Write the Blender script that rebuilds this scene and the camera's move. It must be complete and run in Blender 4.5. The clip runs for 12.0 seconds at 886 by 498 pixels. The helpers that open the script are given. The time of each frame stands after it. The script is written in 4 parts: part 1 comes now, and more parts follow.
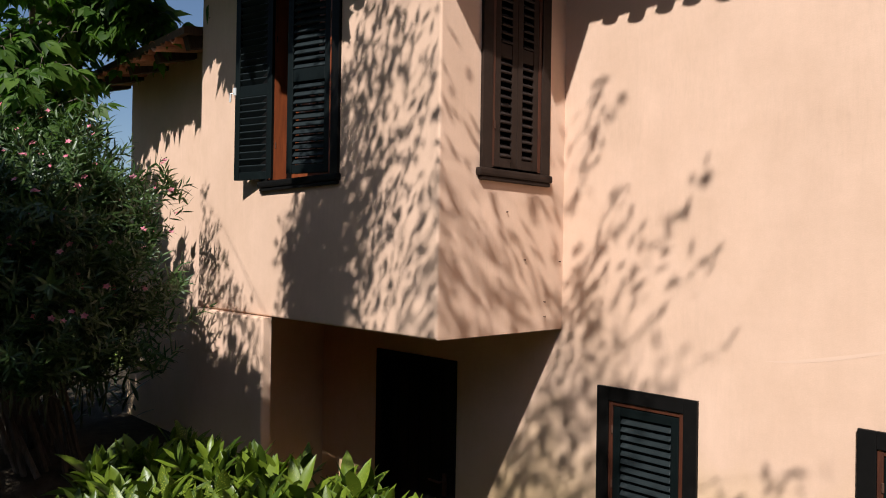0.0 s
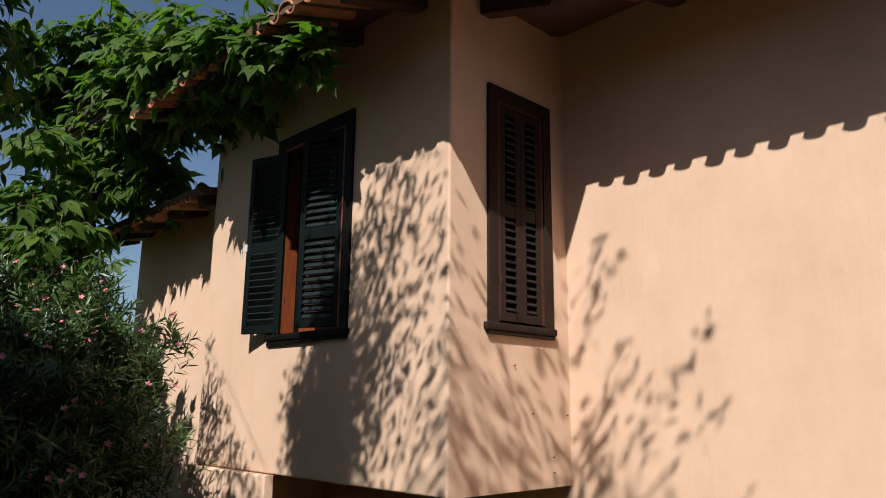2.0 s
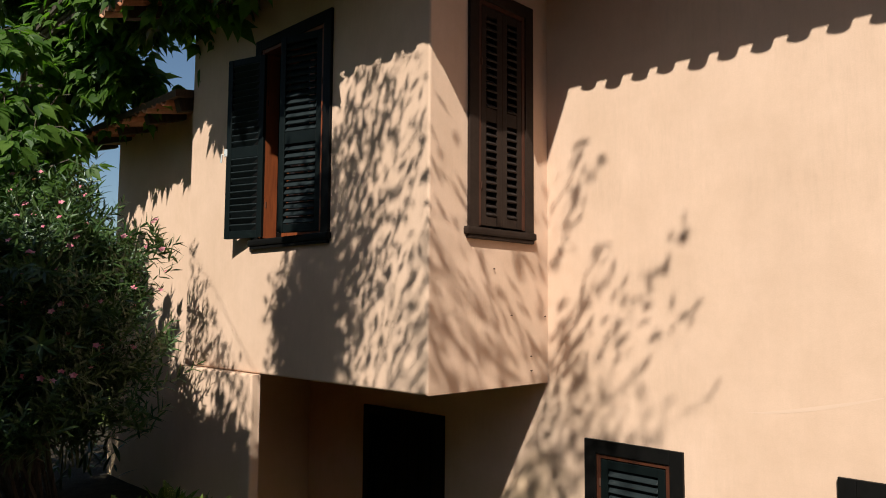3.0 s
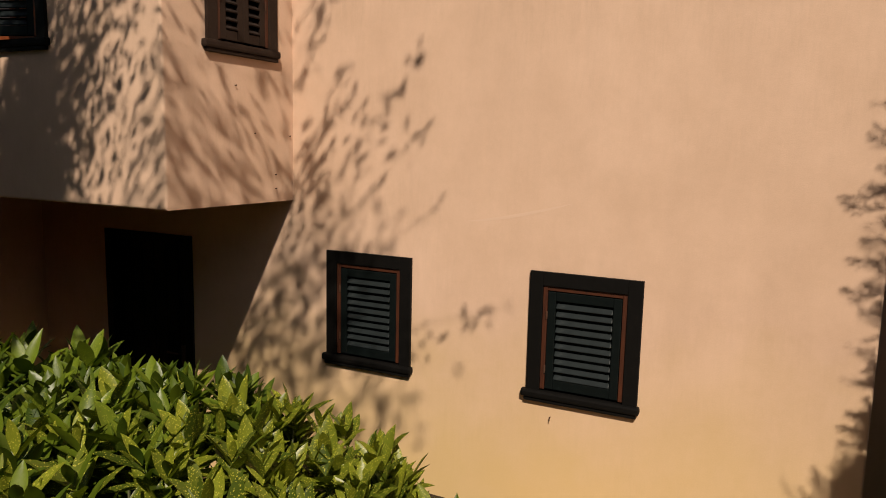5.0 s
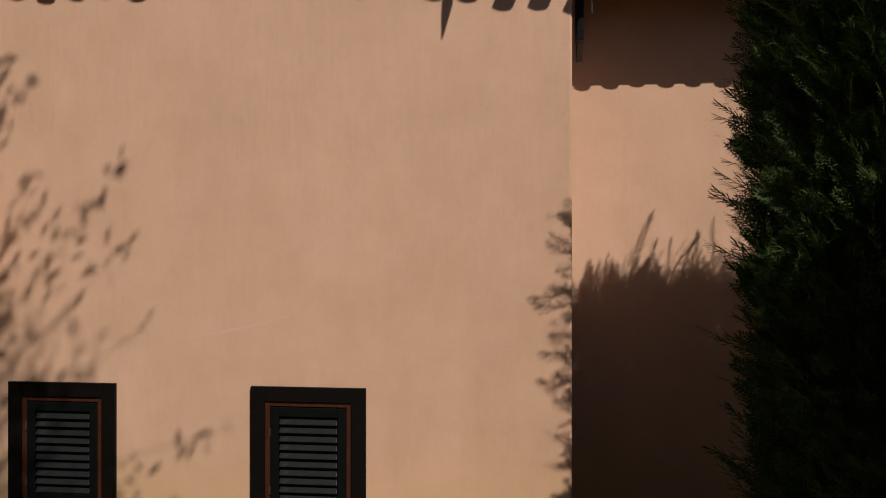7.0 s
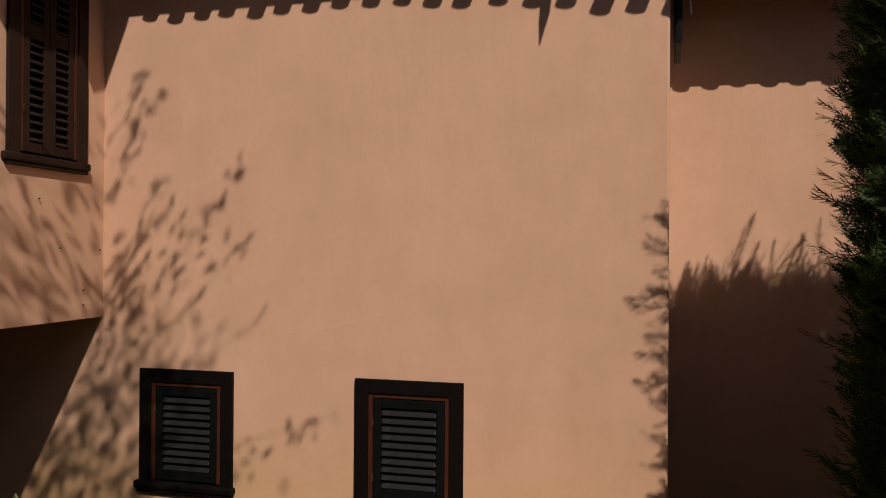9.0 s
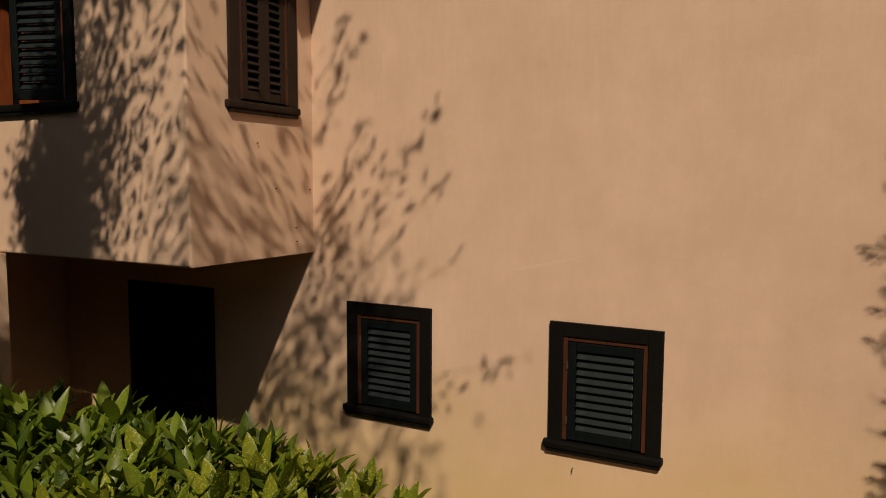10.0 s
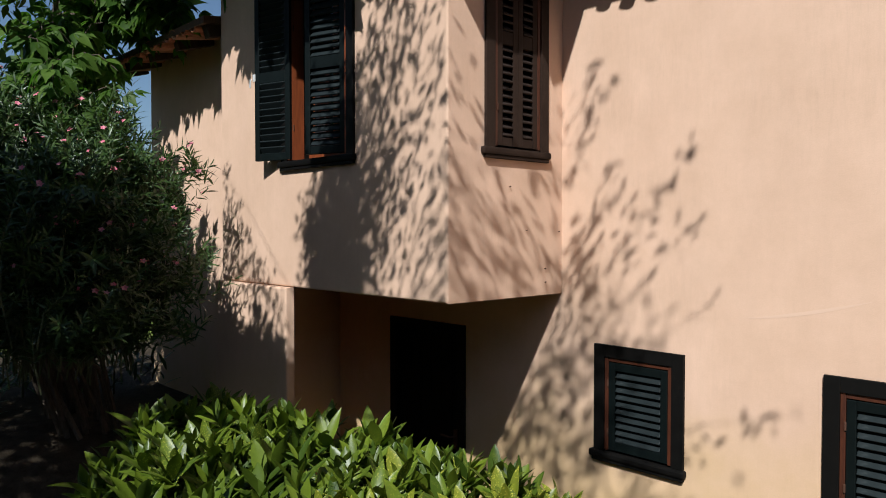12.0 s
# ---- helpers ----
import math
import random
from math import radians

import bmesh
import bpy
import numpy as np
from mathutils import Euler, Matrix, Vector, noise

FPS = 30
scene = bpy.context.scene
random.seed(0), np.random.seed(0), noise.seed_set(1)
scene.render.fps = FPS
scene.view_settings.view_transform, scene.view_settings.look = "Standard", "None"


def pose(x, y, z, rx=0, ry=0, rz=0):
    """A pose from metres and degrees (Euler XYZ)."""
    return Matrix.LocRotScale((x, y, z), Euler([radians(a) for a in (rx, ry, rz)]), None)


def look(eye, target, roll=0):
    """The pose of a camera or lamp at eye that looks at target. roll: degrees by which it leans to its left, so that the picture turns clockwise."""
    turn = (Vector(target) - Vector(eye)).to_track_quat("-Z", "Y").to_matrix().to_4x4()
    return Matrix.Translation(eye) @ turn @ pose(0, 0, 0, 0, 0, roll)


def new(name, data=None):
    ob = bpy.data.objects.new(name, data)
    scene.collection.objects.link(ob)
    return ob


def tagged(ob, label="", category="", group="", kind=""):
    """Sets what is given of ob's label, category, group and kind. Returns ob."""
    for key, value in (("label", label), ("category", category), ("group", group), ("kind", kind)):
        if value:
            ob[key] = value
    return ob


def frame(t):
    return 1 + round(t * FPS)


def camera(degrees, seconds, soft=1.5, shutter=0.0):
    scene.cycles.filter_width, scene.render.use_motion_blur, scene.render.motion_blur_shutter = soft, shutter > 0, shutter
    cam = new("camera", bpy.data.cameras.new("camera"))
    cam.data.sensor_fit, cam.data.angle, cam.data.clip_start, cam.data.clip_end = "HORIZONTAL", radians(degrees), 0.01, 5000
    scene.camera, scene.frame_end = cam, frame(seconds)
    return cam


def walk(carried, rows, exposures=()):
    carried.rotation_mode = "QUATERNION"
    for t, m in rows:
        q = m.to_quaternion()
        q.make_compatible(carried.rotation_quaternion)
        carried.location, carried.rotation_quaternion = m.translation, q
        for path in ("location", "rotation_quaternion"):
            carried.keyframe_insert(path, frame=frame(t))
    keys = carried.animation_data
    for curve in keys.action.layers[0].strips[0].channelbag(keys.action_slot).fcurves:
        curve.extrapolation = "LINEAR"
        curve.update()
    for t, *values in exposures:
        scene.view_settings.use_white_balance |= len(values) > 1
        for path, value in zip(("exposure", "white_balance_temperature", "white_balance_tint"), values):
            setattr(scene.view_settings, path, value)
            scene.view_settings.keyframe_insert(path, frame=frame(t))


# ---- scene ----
cam = camera(62.6, 12.0, soft=1.0)
PATH = [
    (0, (1.526, -0.835, 2.76), (0.076, 0.542, 2.772), 0.9),
    (0.5, (1.513, -0.809, 2.754), (0.056, 0.561, 2.775), 0.9),
    (1, (1.513, -0.869, 2.796), (0.075, 0.502, 3.022), 0.6),
    (1.5, (1.532, -0.96, 2.796), (0.12, 0.406, 3.174), 0.6),
    (2, (1.527, -0.961, 2.785), (0.119, 0.398, 3.199), 0.6),
    (2.3, (1.576, -0.998, 2.803), (0.161, 0.368, 3.167), 1.1),
    (2.5, (1.53, -1.003, 2.782), (0.122, 0.379, 3.115), 0.8),
    (2.7, (1.546, -0.985, 2.786), (0.129, 0.402, 3.051), 0.9),
    (4.3, (1.6, -0.937, 2.708), (0.41, 0.651, 2.457), 1.3),
    (4.5, (1.646, -0.942, 2.692), (0.533, 0.697, 2.417), 1.3),
    (5, (1.796, -1.032, 2.676), (0.91, 0.74, 2.398), 1.3),
    (5.5, (1.892, -1.11, 2.713), (1.243, 0.77, 2.505), 0.9),
    (6, (1.858, -1.098, 2.748), (1.452, 0.849, 2.542), 0.7),
    (6.5, (1.885, -1.013, 2.746), (1.618, 0.965, 2.62), 0.3),
    (6.7, (1.873, -0.993, 2.742), (1.659, 0.994, 2.67), 0.2),
    (8.3, (1.817, -1.005, 2.795), (1.63, 0.986, 2.915), -0.1),
    (8.5, (1.784, -1.015, 2.808), (1.56, 0.971, 2.889), 0.0),
    (9, (1.861, -1.126, 2.723), (1.405, 0.821, 2.731), 0.4),
    (9.5, (1.879, -1.118, 2.731), (1.172, 0.749, 2.621), 0.4),
    (10, (1.786, -1.074, 2.778), (0.859, 0.688, 2.594), 0.3),
    (10.5, (1.729, -1.042, 2.748), (0.598, 0.598, 2.565), 0.3),
    (11, (1.772, -1.029, 2.738), (0.468, 0.48, 2.587), 0.1),
    (11.5, (1.797, -1.095, 2.677), (0.393, 0.327, 2.601), -0.1),
    (12, (1.793, -1.131, 2.741), (0.336, 0.238, 2.685), -0.0),
]
LIGHT = [  # seconds, stops, kelvin, tint
    (0, 0.62, 5908, 11),
    (0.5, 0.64, 5866, 12),
    (1, 0.61, 6007, 12),
    (1.5, 0.46, 6088, 14),
    (2, 0.56, 6101, 9),
    (2.5, 0.64, 6309, 7),
    (2.7, 0.62, 6215, 5),
    (4.3, 0.60, 6050, 11),
    (4.5, 0.51, 6177, 13),
    (5, 0.02, 7204, 14),
    (5.5, -0.43, 7617, 12),
    (6, -0.55, 6734, 9),
    (6.5, -0.51, 6666, 10),
    (6.7, -0.51, 6833, 14),
    (8.3, -0.40, 7286, 30),
    (8.5, -0.40, 7307, 27),
    (9, -0.61, 7748, 29),
    (9.5, -0.52, 9523, 23),
    (10, -0.42, 7652, 13),
    (10.5, -0.01, 5711, 7),
    (11, 0.31, 5760, 8),
    (11.5, 0.44, 5765, 6),
    (12, 0.45, 5666, 7),
]
walk(cam, [(t, look(eye, target, roll)) for t, eye, target, roll in PATH], LIGHT)

# ---- world, sun ----
SUN = Vector((0.62, -1.0, 1.23))  # towards the sun
world = bpy.data.worlds.new("sky")
scene.world = world
world.use_nodes = True
wn = world.node_tree
sky = wn.nodes.new("ShaderNodeTexSky")
sky.sky_type = "NISHITA"
sky.sun_disc = False
sky.sun_elevation = radians(46.3)
sky.sun_rotation = radians(148.2)
wn.nodes["Background"].inputs["Strength"].default_value = 0.052
wn.links.new(sky.outputs[0], wn.nodes["Background"].inputs["Color"])
sun_data = bpy.data.lights.new("sun", "SUN")
sun_data.energy, sun_data.angle, sun_data.color = 5.0, radians(0.53), (1.0, 0.93, 0.82)
sun = new("sun", sun_data)
sun.matrix_world = look(SUN * 12, (0, 0, 0))


# ---- materials ----
def material(name, base, rough=0.6, metal=0.0, spec=0.5):
    m = bpy.data.materials.new(name)
    m.use_nodes = True
    b = m.node_tree.nodes["Principled BSDF"]
    b.inputs["Base Color"].default_value = (*base, 1)
    b.inputs["Roughness"].default_value = rough
    b.inputs["Metallic"].default_value = metal
    b.inputs["Specular IOR Level"].default_value = spec
    return m


def node(m, kind, **values):
    n = m.node_tree.nodes.new(kind)
    for k, v in values.items():
        n.inputs[k].default_value = v
    return n


def wire(m, a, b):
    m.node_tree.links.new(a, b)


def coords(m, scale=(1, 1, 1)):
    tc = m.node_tree.nodes.new("ShaderNodeTexCoord")
    mp = node(m, "ShaderNodeMapping", Scale=scale)
    wire(m, tc.outputs["Object"], mp.inputs[0])
    return mp.outputs[0]


def ramp(m, fac, stops):
    r = m.node_tree.nodes.new("ShaderNodeValToRGB")
    while len(r.color_ramp.elements) < len(stops):
        r.color_ramp.elements.new(0.5)
    for e, (p, c) in zip(r.color_ramp.elements, stops):
        e.position, e.color = p, (*c, 1)
    wire(m, fac, r.inputs[0])
    return r.outputs[0]


def noise_of(m, vec, scale, detail=4.0, rough=0.55):
    n = node(m, "ShaderNodeTexNoise", Scale=scale, Detail=detail, Roughness=rough)
    wire(m, vec, n.inputs["Vector"])
    return n.outputs["Fac"]


def mixed(m, fac, a, b, kind="MIX"):
    x = m.node_tree.nodes.new("ShaderNodeMix")
    x.data_type, x.blend_type = "RGBA", kind
    for sock, v in ((x.inputs[0], fac), (x.inputs[6], a), (x.inputs[7], b)):
        if isinstance(v, (int, float)):
            sock.default_value = v
        elif isinstance(v, tuple):
            sock.default_value = (*v, 1)
        else:
            wire(m, v, sock)
    return x.outputs[2]


def bumped(m, height, strength=0.3, distance=0.01):
    b = node(m, "ShaderNodeBump", Strength=strength, Distance=distance)
    wire(m, height, b.inputs["Height"])
    wire(m, b.outputs[0], m.node_tree.nodes["Principled BSDF"].inputs["Normal"])


def base_of(m):
    return m.node_tree.nodes["Principled BSDF"].inputs["Base Color"]


def stucco_material():
    m = material("peach_stucco", (0.62, 0.4, 0.27), 0.92, 0, 0.15)
    v = coords(m)
    tall = coords(m, (1, 1, 0.22))
    broad = ramp(m, noise_of(m, v, 0.7, 5), [(0.3, (0.595, 0.405, 0.29)), (0.7, (0.675, 0.466, 0.343))])
    patch = ramp(m, noise_of(m, v, 3.4, 6, 0.68), [(0.34, (0.9, 0.885, 0.86)), (0.66, (1.05, 1.05, 1.06))])
    broad = mixed(m, 0.6, broad, patch, "MULTIPLY")
    streak = ramp(m, noise_of(m, tall, 5.0, 5, 0.65), [(0.35, (0.9, 0.9, 0.9)), (0.62, (1.0, 1.0, 1.0))])
    c = mixed(m, 0.45, broad, streak, "MULTIPLY")
    drag = ramp(m, noise_of(m, coords(m, (1, 1, 0.14)), 42, 5, 0.7), [(0.36, (0.95, 0.95, 0.95)), (0.5, (1.0, 1.0, 1.0)), (0.66, (1.025, 1.025, 1.03))])
    where = ramp(m, noise_of(m, v, 1.3, 3), [(0.42, (0.15, 0.15, 0.15)), (0.62, (0.75, 0.75, 0.75))])
    c = mixed(m, where, c, mixed(m, 1.0, c, drag, "MULTIPLY"))
    tc = m.node_tree.nodes.new("ShaderNodeTexCoord")
    sep = m.node_tree.nodes.new("ShaderNodeSeparateXYZ")
    wire(m, tc.outputs["Object"], sep.inputs[0])
    wobble = node(m, "ShaderNodeMath")
    wobble.operation = "MULTIPLY_ADD"
    wire(m, noise_of(m, v, 1.7, 4), wobble.inputs[0])
    wobble.inputs[1].default_value = 0.9
    wire(m, sep.outputs[2], wobble.inputs[2])
    stain = node(m, "ShaderNodeMapRange")
    wire(m, wobble.outputs[0], stain.inputs[0])
    stain.inputs[1].default_value, stain.inputs[2].default_value, stain.inputs[4].default_value = 2.25, 1.1, 0.8
    c = mixed(m, stain.outputs[0], c, (0.61, 0.43, 0.19))
    grain = ramp(m, noise_of(m, v, 130, 3), [(0.3, (0.88, 0.88, 0.87)), (0.7, (1.05, 1.05, 1.05))])
    wire(m, mixed(m, 0.22, c, grain, "MULTIPLY"), base_of(m))
    add = node(m, "ShaderNodeMath")
    add.operation = "MULTIPLY_ADD"
    wire(m, noise_of(m, v, 26, 4, 0.6), add.inputs[0])
    add.inputs[1].default_value = 1.6
    wire(m, noise_of(m, v, 210, 3), add.inputs[2])
    bumped(m, add.outputs[0], 0.13, 0.004)
    return m


def painted_wood(name, base, rough, worn):
    m = material(name, base, rough, 0, 0.12)
    v = coords(m, (1, 1, 1))
    n = noise_of(m, v, 18, 6, 0.7)
    wire(m, ramp(m, n, [(0.35, base), (0.62, tuple(c * 1.25 for c in base)), (0.78, worn)]), base_of(m))
    r = node(m, "ShaderNodeMapRange")
    wire(m, noise_of(m, v, 40, 3), r.inputs[0])
    r.inputs[3].default_value, r.inputs[4].default_value = rough - 0.1, rough + 0.18
    wire(m, r.outputs[0], m.node_tree.nodes["Principled BSDF"].inputs["Roughness"])
    bumped(m, noise_of(m, coords(m, (60, 60, 6)), 3, 4), 0.15, 0.002)
    return m


def wood_material(name, dark, light, rough=0.55):
    m = material(name, dark, rough, 0, 0.4)
    n = noise_of(m, coords(m, (14, 14, 1.6)), 3.5, 6, 0.65)
    wire(m, ramp(m, n, [(0.3, dark), (0.72, light)]), base_of(m))
    bumped(m, n, 0.2, 0.002)
    return m


def leaf_material(name, dark, light, rough=0.42, glow=0.35, spots=None, spec=0.5, some=0.5):
    m = material(name, dark, rough, 0, spec)
    info = m.node_tree.nodes.new("ShaderNodeObjectInfo")
    geo = m.node_tree.nodes.new("ShaderNodeNewGeometry")
    add = node(m, "ShaderNodeMath")
    add.operation = "ADD"
    wire(m, info.outputs["Random"], add.inputs[0])
    wire(m, geo.outputs["Random Per Island"], add.inputs[1])
    fr = node(m, "ShaderNodeMath")
    fr.operation = "FRACT"
    wire(m, add.outputs[0], fr.inputs[0])
    c = ramp(m, fr.outputs[0], [(0.0, dark), (0.55, tuple((a + b) / 2 for a, b in zip(dark, light))), (1.0, light)])
    v = coords(m)
    if spots:
        vor = node(m, "ShaderNodeTexVoronoi", Scale=105.0)
        wire(m, mixed(m, 0.02, v, noise_of(m, v, 40, 2)), vor.inputs["Vector"])
        dots = ramp(m, vor.outputs["Distance"], [(0.16, (0.8, 0.8, 0.8)), (0.36, (0, 0, 0))])
        patch = ramp(m, noise_of(m, v, 2.6, 2), [(some, (0, 0, 0)), (some + 0.12, (1, 1, 1))])
        c = mixed(m, mixed(m, 1.0, dots, patch, "MULTIPLY"), c, spots)
    c = mixed(m, 0.35, c, ramp(m, noise_of(m, v, 30, 3), [(0.3, (0.6, 0.6, 0.6)), (0.7, (1.2, 1.2, 1.2))]), "MULTIPLY")
    wire(m, c, base_of(m))
    bumped(m, noise_of(m, v, 60, 3), 0.12, 0.003)
    out = m.node_tree.nodes["Material Output"]
    tr = m.node_tree.nodes.new("ShaderNodeBsdfTranslucent")
    wire(m, mixed(m, 1.0, c, (1.0, 1.25, 0.45), "MULTIPLY"), tr.inputs["Color"])
    mix = node(m, "ShaderNodeMixShader", Fac=glow)
    wire(m, m.node_tree.nodes["Principled BSDF"].outputs[0], mix.inputs[1])
    wire(m, tr.outputs[0], mix.inputs[2])
    wire(m, mix.outputs[0], out.inputs["Surface"])
    return m


def tile_material():
    m = material("terracotta", (0.45, 0.2, 0.11), 0.85, 0, 0.2)
    info = m.node_tree.nodes.new("ShaderNodeObjectInfo")
    c = ramp(m, info.outputs["Random"], [(0, (0.33, 0.13, 0.07)), (0.5, (0.46, 0.2, 0.11)), (1, (0.52, 0.29, 0.18))])
    n = noise_of(m, coords(m), 14, 5, 0.7)
    wire(m, mixed(m, 0.6, c, ramp(m, n, [(0.3, (0.55, 0.53, 0.5)), (0.6, (1.1, 1.05, 1.0))]), "MULTIPLY"), base_of(m))
    bumped(m, n, 0.3, 0.006)
    return m


def ground_material():
    m = material("garden_ground", (0.06, 0.05, 0.03), 0.95, 0, 0.1)
    v = coords(m)
    soil = ramp(m, noise_of(m, v, 9, 6, 0.7), [(0.3, (0.026, 0.02, 0.013)), (0.7, (0.065, 0.05, 0.034))])
    lawn = ramp(m, noise_of(m, v, 22, 6, 0.75), [(0.3, (0.09, 0.13, 0.022)), (0.7, (0.19, 0.25, 0.05))])
    tc = m.node_tree.nodes.new("ShaderNodeTexCoord")
    sep = m.node_tree.nodes.new("ShaderNodeSeparateXYZ")
    wire(m, tc.outputs["Object"], sep.inputs[0])
    far = node(m, "ShaderNodeMapRange")
    wire(m, sep.outputs[0], far.inputs[0])
    far.inputs[1].default_value, far.inputs[2].default_value = -9.0, -10.0
    # unseen pale strip by the long wall, added to bounce warm light into shade
    near = node(m, "ShaderNodeMapRange")
    wire(m, sep.outputs[0], near.inputs[0])
    near.inputs[1].default_value, near.inputs[2].default_value = 0.1, 0.5
    bounce_ground = ramp(m, noise_of(m, v, 55, 5, 0.7), [(0.3, (0.22, 0.14, 0.09)), (0.7, (0.38, 0.27, 0.18))])
    end = node(m, "ShaderNodeMapRange")
    wire(m, sep.outputs[0], end.inputs[0])
    end.inputs[1].default_value, end.inputs[2].default_value = 3.6, 3.2
    wire(m, mixed(m, near.outputs[0], mixed(m, far.outputs[0], soil, lawn), mixed(m, end.outputs[0], soil, bounce_ground)), base_of(m))
    bumped(m, noise_of(m, v, 35, 5, 0.7), 0.8, 0.03)
    return m


STUCCO = stucco_material()
FRAME = painted_wood("black_brown_paint", (0.004, 0.0036, 0.0033), 0.55, (0.012, 0.009, 0.007))
SHUTTER = painted_wood("dark_green_paint", (0.003, 0.005, 0.005), 0.48, (0.01, 0.016, 0.015))
SLAT = painted_wood("weathered_slat_paint", (0.012, 0.016, 0.017), 0.42, (0.045, 0.05, 0.05))
# a lighter brown than FRAME, for the narrow window alone
BROWN = painted_wood("lighter_brown_paint", (0.022, 0.0135, 0.01), 0.55, (0.045, 0.029, 0.021))
BROWNSLAT = painted_wood("brown_slat_paint", (0.02, 0.014, 0.012), 0.5, (0.05, 0.04, 0.034))
ORANGE = wood_material("orange_stained_wood", (0.12, 0.027, 0.007), (0.22, 0.052, 0.012))
DULL = wood_material("dull_stained_wood", (0.035, 0.0095, 0.0045), (0.075, 0.02, 0.007))
RAFTER = wood_material("dark_rafter_wood", (0.03, 0.017, 0.01), (0.075, 0.042, 0.024), 0.75)
SOFFIT = wood_material("soffit_boards", (0.06, 0.032, 0.018), (0.12, 0.065, 0.036), 0.8)
SCUFF = material("pale_filler", (0.642, 0.45, 0.335), 0.95, 0, 0.1)
STEEL = material("galvanised_steel", (0.62, 0.62, 0.6), 0.45, 0.3)
RUST = material("rusty_nail", (0.08, 0.035, 0.02), 0.8, 0.4)
GLASS = material("window_glass", (0.02, 0.025, 0.03), 0.05, 0, 0.6)
TILE = tile_material()
GROUND = ground_material()
BARK = wood_material("bark", (0.05, 0.037, 0.026), (0.13, 0.1, 0.075), 0.9)
STEM = wood_material("green_stem", (0.06, 0.075, 0.03), (0.12, 0.12, 0.06), 0.7)
AUCUBA = leaf_material("aucuba_leaf", (0.032, 0.06, 0.007), (0.135, 0.185, 0.015), 0.36, 0.24, (0.42, 0.42, 0.06), 0.3, 0.5)
SPOTTED = leaf_material("spotted_aucuba_leaf", (0.048, 0.075, 0.008), (0.2, 0.225, 0.02), 0.36, 0.26, (0.6, 0.54, 0.08), 0.3, 0.26)
OLEANDER = leaf_material("oleander_leaf", (0.022, 0.05, 0.013), (0.075, 0.12, 0.03), 0.4, 0.18)
MAPLE = leaf_material("broad_leaf", (0.026, 0.062, 0.01), (0.085, 0.155, 0.022), 0.5, 0.38, None, 0.3)
YOUNG = leaf_material("young_leaf", (0.045, 0.1, 0.014), (0.12, 0.2, 0.03), 0.5, 0.58, None, 0.3)
CYPRESS = leaf_material("cypress_spray", (0.01, 0.026, 0.008), (0.075, 0.14, 0.036), 0.6, 0.1, None, 0.2)
PETAL = leaf_material("pink_petal", (0.6, 0.12, 0.2), (0.75, 0.3, 0.36), 0.6, 0.3)
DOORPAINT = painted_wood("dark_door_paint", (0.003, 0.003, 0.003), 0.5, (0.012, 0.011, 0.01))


# ---- mesh helpers ----
def finish(name, mesh, mat, parent=None, label=""):
    mesh.materials.append(mat)
    ob = new(name, mesh)
    if parent:
        ob.parent = parent
    if label:
        ob["label"] = label
    return ob


def part(name, bm, mat, parent=None, label="", smooth=False):
    bmesh.ops.recalc_face_normals(bm, faces=bm.faces)
    me = bpy.data.meshes.new(name)
    bm.to_mesh(me)
    bm.free()
    if smooth:
        me.polygons.foreach_set("use_smooth", [True] * len(me.polygons))
    return finish(name, me, mat, parent, label)


def thing(name, place, label, category, group="", kind=""):
    ob = new(name)
    ob.empty_display_size = 0.1
    ob.location = place
    return tagged(ob, label, category, group, kind)


def box(bm, lo, hi, bevel=0.0, m=None):
    vs = [bm.verts.new((x, y, z)) for x in (lo[0], hi[0]) for y in (lo[1], hi[1]) for z in (lo[2], hi[2])]
    fs = [bm.faces.new([vs[i] for i in f]) for f in ((0, 1, 3, 2), (4, 6, 7, 5), (0, 4, 5, 1), (2, 3, 7, 6), (0, 2, 6, 4), (1, 5, 7, 3))]
    if bevel:
        es = list({e for f in fs for e in f.edges})
        r = bmesh.ops.bevel(bm, geom=es, offset=bevel, segments=2, affect="EDGES", profile=0.6)
        vs = list({v for v in r["verts"]} | {v for v in vs if v.is_valid})
    if m is not None:
        bmesh.ops.transform(bm, matrix=m, verts=[v for v in vs if v.is_valid])
    return bm


def boxed(lo, hi, bevel=0.0, m=None):
    return box(bmesh.new(), lo, hi, bevel, m)


